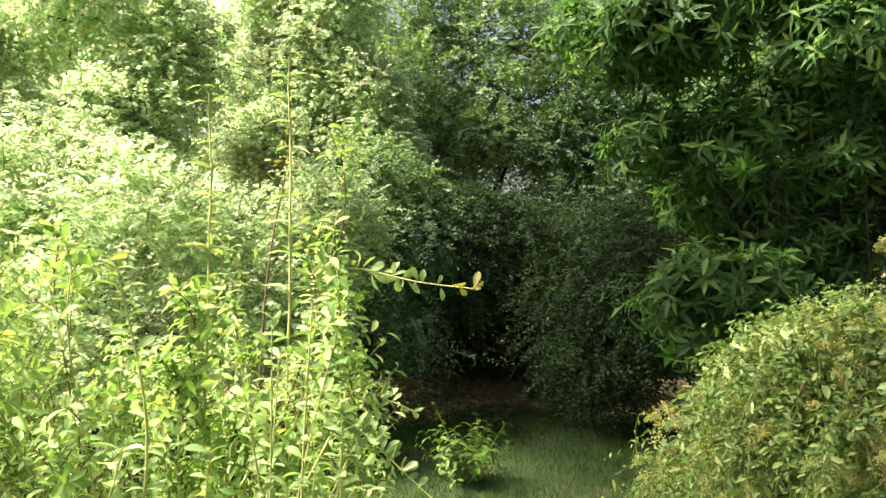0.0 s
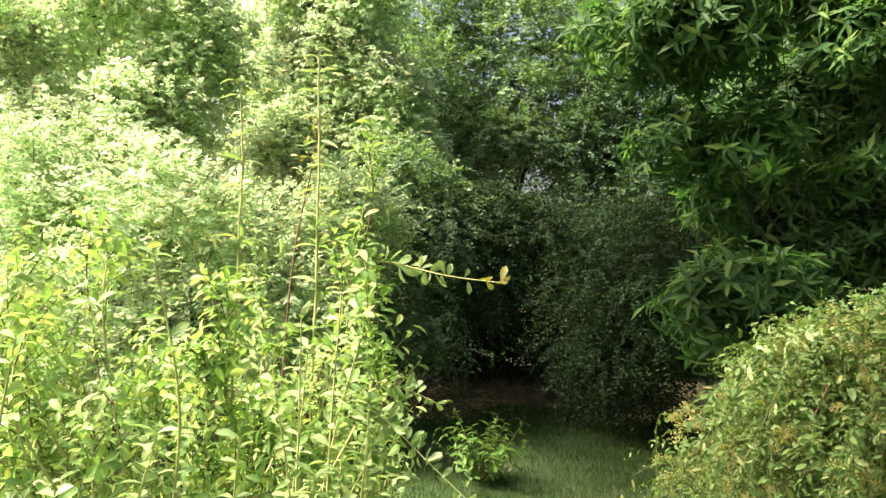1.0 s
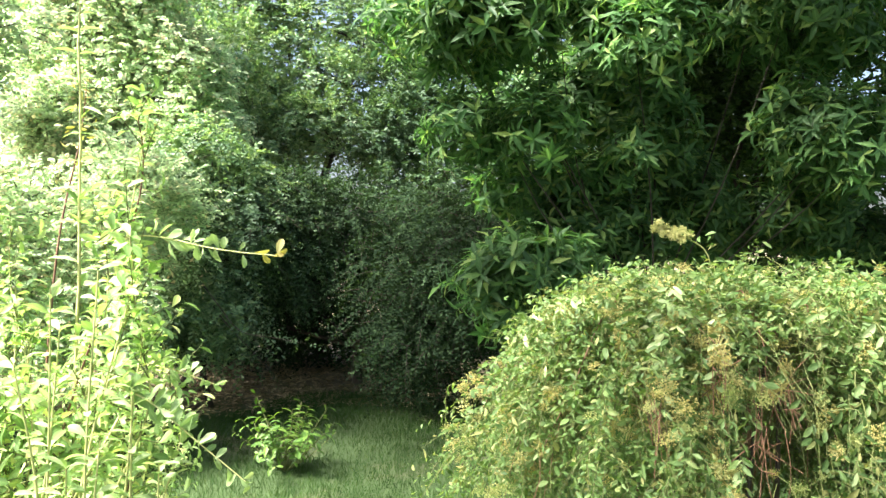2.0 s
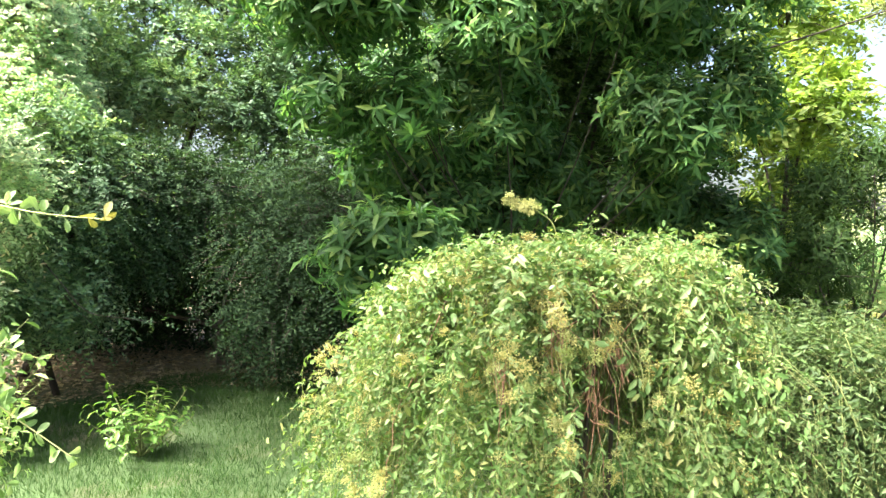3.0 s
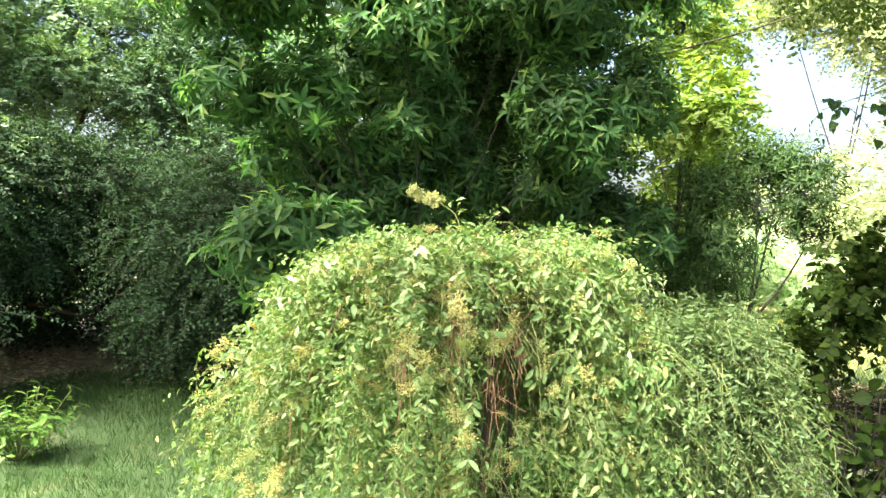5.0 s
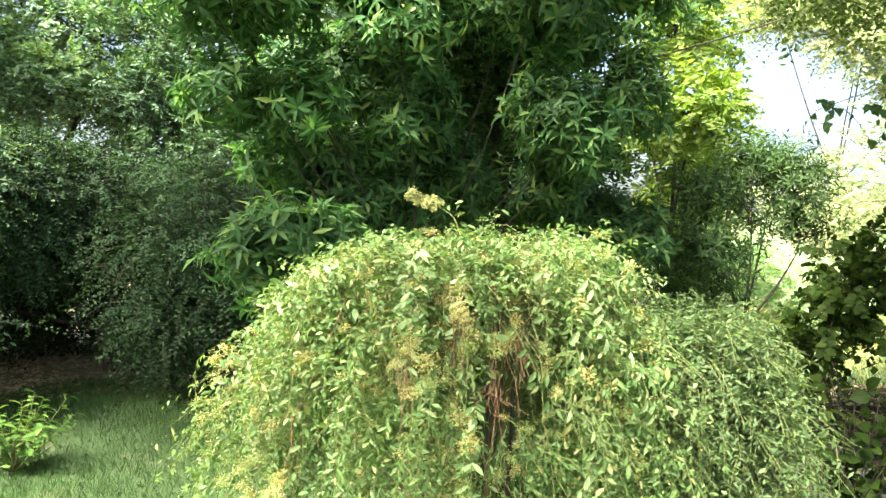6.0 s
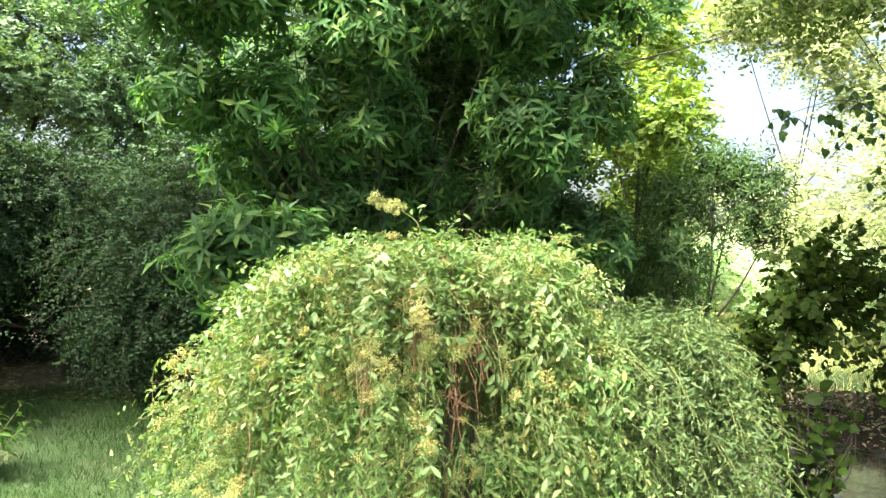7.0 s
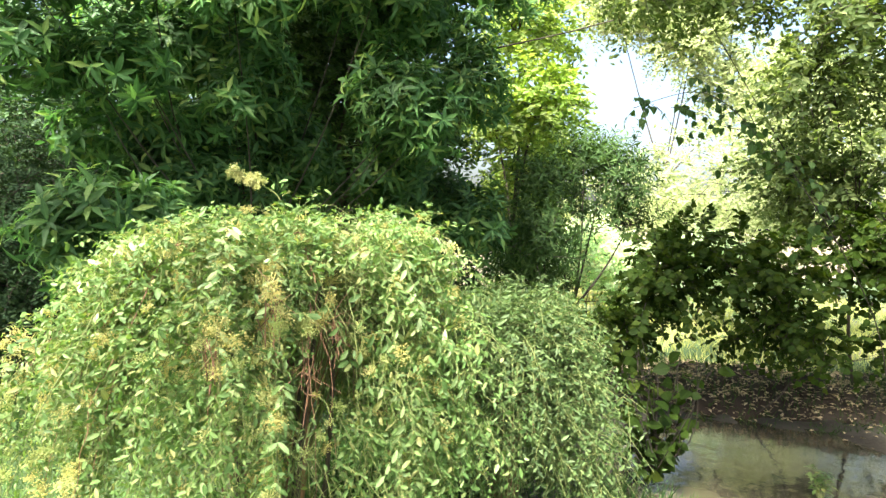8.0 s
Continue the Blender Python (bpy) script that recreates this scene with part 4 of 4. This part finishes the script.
def draped_shrub(name, middle, label, canes, seed, wide, deep, crest, shoulder, reach, mat, singles, shapes, size, per, gaps=(), slope=0.5, lump_cut=-1.0, way_len=0.17, steep=1.0):
    """Canes rise from the root, crest over and hang down outside, set with drooping leafy shoots.
    reach: how far the hanging part leads out on the low side, the steep side and to front and back."""
    rng = np.random.default_rng(seed)
    root = np.array([*middle, 0.0])
    pl = Plant(name, root, label, "shrub")
    at, along, tips = [], [], []
    for k in range(canes):
        a = 2.4 * k
        rho = math.sqrt((k + 0.5) / canes) * rng.uniform(0.85, 1.0)
        u, v = wide * rho * math.cos(a), deep * rho * math.sin(a)
        u *= steep if u > 0 else 1.0
        zc = crest + 0.11 * max(0.0, u) - slope * max(0.0, -shoulder - u) - (0.1 if u < 0 else 0.02) * max(0.0, rho - 0.75) - rng.uniform(0, 0.05)
        out = unit(ACROSS * u / wide + AWAY * v / deep + rng.normal(0, 0.12, 3) * (1, 1, 0))
        lead = reach[0] if u < 0 else reach[1]
        lead = (abs(math.cos(a)) * lead + abs(math.sin(a)) * reach[2]) * rng.uniform(0.65, 1.08) * (0.35 + 0.65 * rho)
        top = root + ACROSS * u + AWAY * v + (0, 0, zc)
        end = rng.uniform(0.3, 0.55) * zc if rho > 0.45 else rng.uniform(0.6, 0.8) * zc
        line = bend([root + rng.normal(0, 0.05, 3) * (1, 1, 0), root + (top - root) * (0.5, 0.5, 0.62), top, top + out * lead * 0.5 - (0, 0, 0.2 * (zc - end) + 0.04), top + out * lead * 0.85 - (0, 0, 0.6 * (zc - end)), top + out * lead - (0, 0, zc - end)], 30)
        line[8:] += np.cumsum(rng.normal(0, 0.006, (22, 3)), 0)
        pl.stem(line, 0.0034, 0.0006, TWIG if k % 3 else REDTWIG, "cane", 30, 5)
        for i in range(9, 30):
            for _ in range(per):
                at.append(line[i] + rng.normal(0, 0.025, 3))
                fall = max(0.0, (i - 12) / 17)
                along.append(out * rng.uniform(0.1, 0.9) + rng.normal(0, 0.5, 3) + (0, 0, 0.35 - 1.1 * fall))
        tips.append((line, out))
    at, along = np.array(at), np.array(along)
    lump = np.sin(10 * at[:, 0] + 3 * at[:, 2] + 1) + np.sin(12 * at[:, 1] - 5 * at[:, 0]) + np.sin(11 * at[:, 2] + 7 * at[:, 1] + 2) + rng.normal(0, 0.5, len(at))
    at, along = at[lump > lump_cut], along[lump > lump_cut]
    p, w, f, lines = sprays(rng, at, along, way_len * rng.uniform(0.5, 1.3, len(at)), 10, 0.45, 0.8)
    w[:, 2] -= 0.12
    f = f + rng.normal(0, 0.8, f.shape)
    w = w + rng.normal(0, 0.25, w.shape)
    # thin places where the bare canes show
    for u0, z0, z1, rad, lean in gaps:
        d = p - root
        du = d @ ACROSS - u0 - lean * (d[:, 2] - z0)
        inside = (np.abs(du) < rad * rng.uniform(0.6, 1.2, len(p))) & (d[:, 2] > z0) & (d[:, 2] < z1) & ((d @ AWAY < 0.1) | (z0 > 1.28)) & (rng.uniform(0, 1, len(p)) > 0.13)
        p, w, f = p[~inside], w[~inside], f[~inside]
    pl.leaves(list(shapes), p, w, f, size * rng.uniform(0.4, 1.1, len(p)) * rng.uniform(0.8, 1.5, len(p)), mat, singles)
    pl.twigs(lines[::2, ::2], 0.0013, 0.0007, TWIG)
    return pl, tips


def strands(pl, tips, seed, count, length, leaves, size, mat):
    """Long hanging shoots with pairs of larger pale leaves."""
    rng = np.random.default_rng(seed)
    for k in range(count):
        line, out = tips[rng.integers(len(tips) // 3, len(tips))]
        c = line[rng.integers(11, 25)] + out * rng.uniform(0.03, 0.09)
        reach = length * rng.uniform(0.5, 1.2)
        path = bend([c, c + out * 0.07 + rng.normal(0, 0.02, 3) + (0, 0, 0.01), c + out * 0.1 + rng.normal(0, 0.02, 3) - (0, 0, reach * 0.5), c + out * 0.09 + rng.normal(0, 0.03, 3) - (0, 0, reach)], 16)
        sh = pl.stem(path, 0.0014, 0.0007, TWIG, "shoot", 16, 4)
        n = leaves
        p = path[np.linspace(2, 15, n).astype(int)] + rng.normal(0, 0.004, (n, 3))
        side = unit(np.cross(out, (0, 0, 1.0)))
        sign = np.where(np.arange(n) % 2, 1.0, -1.0)[:, None]
        al = sign * side * 0.8 + np.array([0, 0, -0.65]) + out * 0.25 + rng.normal(0, 0.25, (n, 3))
        pl.leaves([OVAL_B, NARROW], p, al, out + np.array([0, 0, 0.6]) + rng.normal(0, 0.35, (n, 3)), size * rng.uniform(0.6, 1.15, n), mat, n, parent=sh)


def flower_heads(pl, tips, seed, count):
    rng = np.random.default_rng(seed)
    k = 0
    while k < count:
        line, out = tips[rng.integers(len(tips))]
        c = line[rng.integers(11, 27)] + out * rng.uniform(0.01, 0.06) + rng.normal(0, 0.02, 3) + (0, 0, rng.uniform(0, 0.03))
        u, z = (c - pl.base) @ ACROSS, c[2]
        ripe = math.sin(9 * u + 1.4) + math.sin(8 * z + 5 * u) > 0.35
        if not ripe and rng.uniform() < 0.5 or (u > 0.15 and rng.uniform() < 0.45):
            continue
        s1 = rng.uniform(0.4, 0.95)
        ob = pl.part("flower_head", CLUSTERS[k % 5], "small yellowish-green flower buds" if k == 0 else "ripe ochre flower buds" if k == 1 else "")
        ob.matrix_local = Matrix.Translation(c - pl.base) @ Euler(rng.uniform(0, 6, 3)).to_matrix().to_4x4() @ Matrix.Diagonal((s1, s1, s1 * 1.3, 1))
        k += 1


SHRUB, TIPS = draped_shrub("flowering_shrub", (1.39, 1.93), "arching pale green shrub with yellowish flower clusters", 96, 51, 0.48, 0.44, 1.32, 0.2, (0.38, 0.18, 0.28), BUSH, 300,
                           (NARROW, SLIM, NARROW_B, SMALL), 0.025, 6, steep=1.15, gaps=((0.2, 0.86, 1.26, 0.095, 0.05), (0.13, 0.5, 0.92, 0.08, 0.08), (0.03, 1.06, 1.27, 0.045, -0.1), (-0.14, 0.98, 1.1, 0.06, 0.0), (0.245, 1.29, 1.6, 0.06, 0.0)))
strands(SHRUB, TIPS, 54, 38, 0.3, 16, 0.044, PALE)
strands(SHRUB, TIPS, 58, 28, 0.3, 16, 0.036, BUSH)
flower_heads(SHRUB, TIPS, 55, 950)
for k, (u, v) in enumerate([(0.12, -0.2), (0.17, -0.26), (0.21, -0.16), (0.05, -0.22), (-0.12, -0.2), (0.15, -0.08)]):
    foot, head = SHRUB.base + ACROSS * (u * 0.7) + AWAY * v * 0.8, SHRUB.base + ACROSS * u + AWAY * v + (0, 0, 1.24)
    SHRUB.stem([foot, (foot + head) / 2 + ACROSS * 0.03 * (-1) ** k, head], 0.013 - 0.001 * k, 0.005, BARK if k % 3 else REDTWIG, "stem", 12, 7)
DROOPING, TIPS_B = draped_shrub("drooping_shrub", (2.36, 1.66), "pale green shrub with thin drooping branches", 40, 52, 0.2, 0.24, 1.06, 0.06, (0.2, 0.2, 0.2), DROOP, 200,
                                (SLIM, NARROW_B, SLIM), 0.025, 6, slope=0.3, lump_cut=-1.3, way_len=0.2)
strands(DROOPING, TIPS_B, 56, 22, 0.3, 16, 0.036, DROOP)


def top_sprigs():
    """Thin leafy shoots standing up over the crest."""
    rng = np.random.default_rng(57)
    for u, v, h, lean in ((0.2, 0.0, 0.1, 0.04), (0.08, 0.03, 0.09, 0.17), (0.1, 0.0, 0.07, 0.1), (-0.12, 0.0, 0.06, -0.04), (-0.2, -0.05, 0.06, -0.05), (0.42, 0.0, 0.05, 0.06), (0.5, 0.0, 0.04, 0.08), (-0.05, 0.0, 0.06, -0.08)):
        c = SHRUB.base + ACROSS * u + AWAY * v + (0, 0, 1.31)
        line = bend([c, c + ACROSS * lean * 0.4 + (0, 0, h * 0.7), c + ACROSS * lean + (0, 0, h)], 10)
        sh = SHRUB.stem(line, 0.0016, 0.0008, TWIG, "shoot", 10, 5)
        p, w, f, _ = sprays(rng, line[2:], rng.normal(0, 0.6, (8, 3)) + (0, 0, 0.5), 0.035, 2, 0.1)
        SHRUB.leaves([NARROW], p, w, f, 0.03 * rng.uniform(0.6, 1.2, len(p)), BUSH, len(p), parent=sh)


top_sprigs()


def dead_twigs():
    """Bare reddish-brown twigs showing in the thin places."""
    rng = np.random.default_rng(59)
    for u, v, z in ((0.02, -0.5, 1.16), (-0.13, -0.5, 1.03), (0.12, -0.48, 0.98), (0.2, -0.42, 1.1)):
        c = SHRUB.base + ACROSS * u + AWAY * v + (0, 0, z)
        for _ in range(9):
            end = c + rng.normal(0, 0.05, 3) + (0, 0, 0.03)
            SHRUB.stem([c + rng.normal(0, 0.03, 3) - (0, 0, 0.09), c + rng.normal(0, 0.02, 3), end], 0.0016, 0.0007, REDTWIG, "dead_twig", 8, 4)


dead_twigs()


def flower_spike():
    rng = np.random.default_rng(53)
    line = bend([(1.5, 2.0, 1.3), (1.46, 2.0, 1.45), (1.4, 2.03, 1.5), (1.34, 2.05, 1.53)], 14)
    SHRUB.stem(line, 0.003, 0.002, TWIG, "flower_stalk", 14, 5)
    p, w, f, _ = sprays(rng, line[2:9], np.tile([0, 0, 1.0], (7, 1)) + rng.normal(0, 0.6, (7, 3)), 0.04, 2, 0.2)
    SHRUB.leaves([OVAL], p, w, f, np.full(len(p), 0.035), BUSH, len(p))
    for k in range(14):
        c = np.array([1.355 + 0.0058 * (k - 7), 2.045 - 0.0036 * (k - 7), 1.532 - 0.0022 * k]) + rng.normal(0, 0.011, 3)
        ob = SHRUB.part("flower_head", SPIKE[k % 3], "creamy yellow open flowers" if k == 0 else "")
        ob.matrix_local = Matrix.Translation(c - SHRUB.base) @ Euler(rng.uniform(0, 6, 3)).to_matrix().to_4x4() @ Matrix.Scale(0.8, 4)


flower_spike()


# ---- bright oval-leaved shrub close by ----
def oval_shrub():
    rng = np.random.default_rng(71)
    base = np.array([-0.6, 1.75, 0])
    pl = Plant("oval_leaved_shrub", base, "bright yellow-green oval-leaved shrub in full sunlight", "shrub")
    at, along = [], []
    tops = []
    for k in range(130):
        x, y = rng.uniform(-1.5, -0.22), rng.uniform(1.15, 2.3)
        y = max(y, 1.55) if x > -0.62 else y
        tops.append((x, y, (rng.uniform(0.7, 1.25) if k % 4 else rng.uniform(1.2, 1.55)) - 0.25 * max(0, x + 0.45)))
    tops += [(-0.27, 1.7, 1.76), (-0.24, 1.45, 1.5), (-0.22, 1.42, 1.35), (-0.2, 1.4, 1.25), (-0.75, 1.1, 1.35), (-0.9, 1.0, 1.2)]
    for top in tops:
        top = np.array(top)
        root = base + np.array([rng.normal(0, 0.06), rng.normal(0, 0.06), 0])
        midp = root + (top - root) * np.array([0.55, 0.55, 0.5]) + rng.normal(0, 0.05, 3)
        line = bend([root, midp, top - (0, 0, 0.25 * top[2] * 0.5), top], 24)
        pl.stem(line, 0.0042, 0.0012, SHOOT if rng.uniform() > 0.12 else REDTWIG, "stem", 24, 5)
        for i in range(8, 24):
            at.append(line[i])
            along.append(unit(line[i] - line[i - 1]) * 0.6 + rng.normal(0, 0.55, 3) + (0, 0, 0.2))
    p, w, f, lines = sprays(rng, np.array(at), np.array(along), 0.11 * rng.uniform(0.5, 1.4, len(at)), 8, 0.15, 0.85, False)
    pl.leaves([OVAL, OVAL_B], p, w, f, 0.032 * rng.uniform(0.6, 1.3, len(p)), LIME, 300)
    pl.twigs(lines[:, ::2], 0.0018, 0.0008, TWIG)
    # long single shoots that stick out
    for pts, n in (([(-0.3, 1.48, 1.46), (-0.2, 1.45, 1.475), (-0.06, 1.38, 1.45), (0.05, 1.32, 1.44)], 19), ([(-0.32, 1.55, 1.18), (-0.2, 1.53, 1.2), (-0.07, 1.5, 1.16)], 11), ([(-0.24, 1.34, 1.2), (-0.17, 1.31, 1.17), (-0.08, 1.3, 1.09), (0.0, 1.29, 1.02)], 18)):
        line = bend(pts, 40)
        sh = pl.stem(line, 0.0022, 0.0009, SHOOT, "shoot", 40, 5)
        t = unit(np.gradient(line, axis=0))
        # pairs of leaves crowd near the base and thin out, with a bare length before the tip
        where = np.sort(np.concatenate([rng.uniform(4, 27, n + 14), rng.uniform(27, 32, 4)]).astype(int))
        p = line[where] + rng.normal(0, 0.003, (len(where), 3))
        m = len(where)
        up = np.where(rng.uniform(0, 1, m) < 0.62, 1.0, -1.0)[:, None]
        al = t[where] * rng.uniform(0.2, 0.9, (m, 1)) + up * np.array([0, 0, 0.9]) + rng.normal(0, 0.3, (m, 3))
        pl.leaves([OVAL, OVAL_B], p, al, rng.normal(0, 0.6, (m, 3)) + (-0.3, -0.7, 0.3), 0.039 * rng.uniform(0.6, 1.1, m) * (1.1 - 0.3 * where / 40), PALE, m, parent=sh)
        tip = line[[33, 35, 37, 38, 39, 39]] + rng.normal(0, 0.003, (6, 3))
        pl.leaves([OVAL], tip, t[[33, 35, 37, 38, 39, 39]] * 0.8 + rng.normal(0, 0.6, (6, 3)) + (0, 0, 0.2), rng.normal(0, 0.5, (6, 3)) + (0, -0.9, 0.2), 0.032 * rng.uniform(0.6, 1.1, 6), YELLOW if n == 19 else PALE, 6, parent=sh)
    # two tall whip-like shoots with pairs of curling leaves
    for tip in ((-0.58, 1.6, 1.9), (-0.43, 1.8, 2.04)):
        tip = np.array(tip)
        line = bend([tip + (0.0, 0.02, -1.2), tip + (0.012, 0.0, -0.6), tip + (0.01, 0, -0.25), tip], 30)
        line[:-1] += np.cumsum(rng.normal(0, 0.0016, (29, 3)), 0)
        sh = pl.stem(line, 0.0045, 0.0022, SHOOT, "shoot", 30, 8)
        # spaced pairs of narrow curling leaves, and small odd ones lower down
        some = line[5::2]
        at = np.repeat(some, 2, 0)
        a = np.tile([0.0, np.pi], len(some)) + np.repeat(rng.uniform(-0.9, 0.9, len(some)), 2)
        al = np.stack([np.cos(a), 0.6 * np.sin(a), rng.uniform(0.1, 0.7, len(at))], -1)
        pl.leaves([CURLED], at, al, np.tile([0, 0, 1.0], (len(at), 1)) + rng.normal(0, 0.3, al.shape), 0.062 * np.linspace(1.15, 0.7, len(at)) * rng.uniform(0.7, 1.15, len(at)), PALE, len(at), parent=sh)
        at = line[rng.integers(2, 20, 22)]
        pl.leaves([OVAL_B], at, rng.normal(0, 1, at.shape) + (0, 0, 0.4), np.tile([0, 0, 1.0], (22, 1)) + rng.normal(0, 0.5, (22, 3)), 0.045 * rng.uniform(0.5, 1.1, 22), LIME, 22, parent=sh)
    # leafy front shoots with larger leaves
    for foot, tip, size in (((-0.34, 1.4, 0.7), (-0.22, 1.38, 1.36), .052), ((-0.3, 1.35, 0.6), (-0.2, 1.32, 1.2), .05), ((-0.45, 1.4, 0.7), (-0.33, 1.34, 1.3), .05), ((-0.26, 1.36, 0.55), (-0.13, 1.33, 1.05), .05),
                            ((-0.62, 1.15, 0.7), (-0.5, 1.05, 1.2), .055), ((-0.75, 1.05, 0.6), (-0.62, 0.98, 1.12), .058), ((-0.85, 1.1, 0.8), (-0.7, 1.0, 1.35), .055), ((-0.55, 1.2, 0.9), (-0.56, 1.15, 1.48), .05),
                            ((-0.37, 1.34, 0.6), (-0.34, 1.32, 1.38), .046), ((-0.27, 1.34, 0.6), (-0.26, 1.31, 1.41), .046), ((-0.22, 1.32, 0.6), (-0.2, 1.3, 1.2), .046), ((-0.3, 1.28, 0.55), (-0.24, 1.25, 1.12), .046), ((-0.18, 1.3, 0.55), (-0.15, 1.28, 1.06), .044), ((-0.4, 1.28, 0.6), (-0.37, 1.24, 1.25), .048), ((-0.36, 1.95, 0.9), (-0.28, 1.9, 1.8), .055), ((-0.36, 1.3, 0.5), (-0.29, 1.24, 1.08), .052), ((-0.46, 1.25, 0.5), (-0.41, 1.18, 1.16), .052), ((-0.95, 1.0, 0.7), (-0.84, 0.92, 1.2), .056), ((-0.68, 1.1, 0.5), (-0.55, 1.0, 0.98), .052), ((-0.5, 1.12, 0.45), (-0.42, 1.04, 0.96), .052)):
        foot, tip = np.array(foot), np.array(tip)
        line = bend([foot, (foot + tip) / 2 + rng.normal(0, 0.02, 3), tip], 22)
        sh = pl.stem(line, 0.0035, 0.0015, SHOOT, "shoot", 22, 5)
        at = np.repeat(line[1:], 2, 0)
        a = np.repeat(np.arange(21) * 1.57, 2) + np.tile([0, np.pi], 21) + rng.normal(0, 0.3, 42)
        al = np.stack([np.cos(a), np.sin(a), rng.uniform(0.2, 1.0, 42)], -1)
        pl.leaves([OVAL, OVAL_B], at, al, np.tile([0, 0, 1.0], (42, 1)) + rng.normal(0, 0.35, (42, 3)), size * 0.82 * rng.uniform(0.6, 1.05, 42), PALE, 42, parent=sh)
    # a withered orange shoot behind
    line = bend([(-0.66, 2.3, 0.6), (-0.64, 2.4, 1.4), (-0.6, 2.5, 1.8), (-0.58, 2.5, 2.0)], 24)
    sh = pl.stem(line, 0.005, 0.0015, REDTWIG, "shoot", 24, 5)
    at = np.repeat(line[12:], 4, 0) + rng.normal(0, 0.025, (48, 3))
    pl.leaves([OVAL_B], at, rng.normal(0, 1, at.shape) + (0, 0, -0.4), rng.normal(0, 1, at.shape), rng.uniform(0.016, 0.03, 48), YELLOW, 48, parent=sh)


oval_shrub()
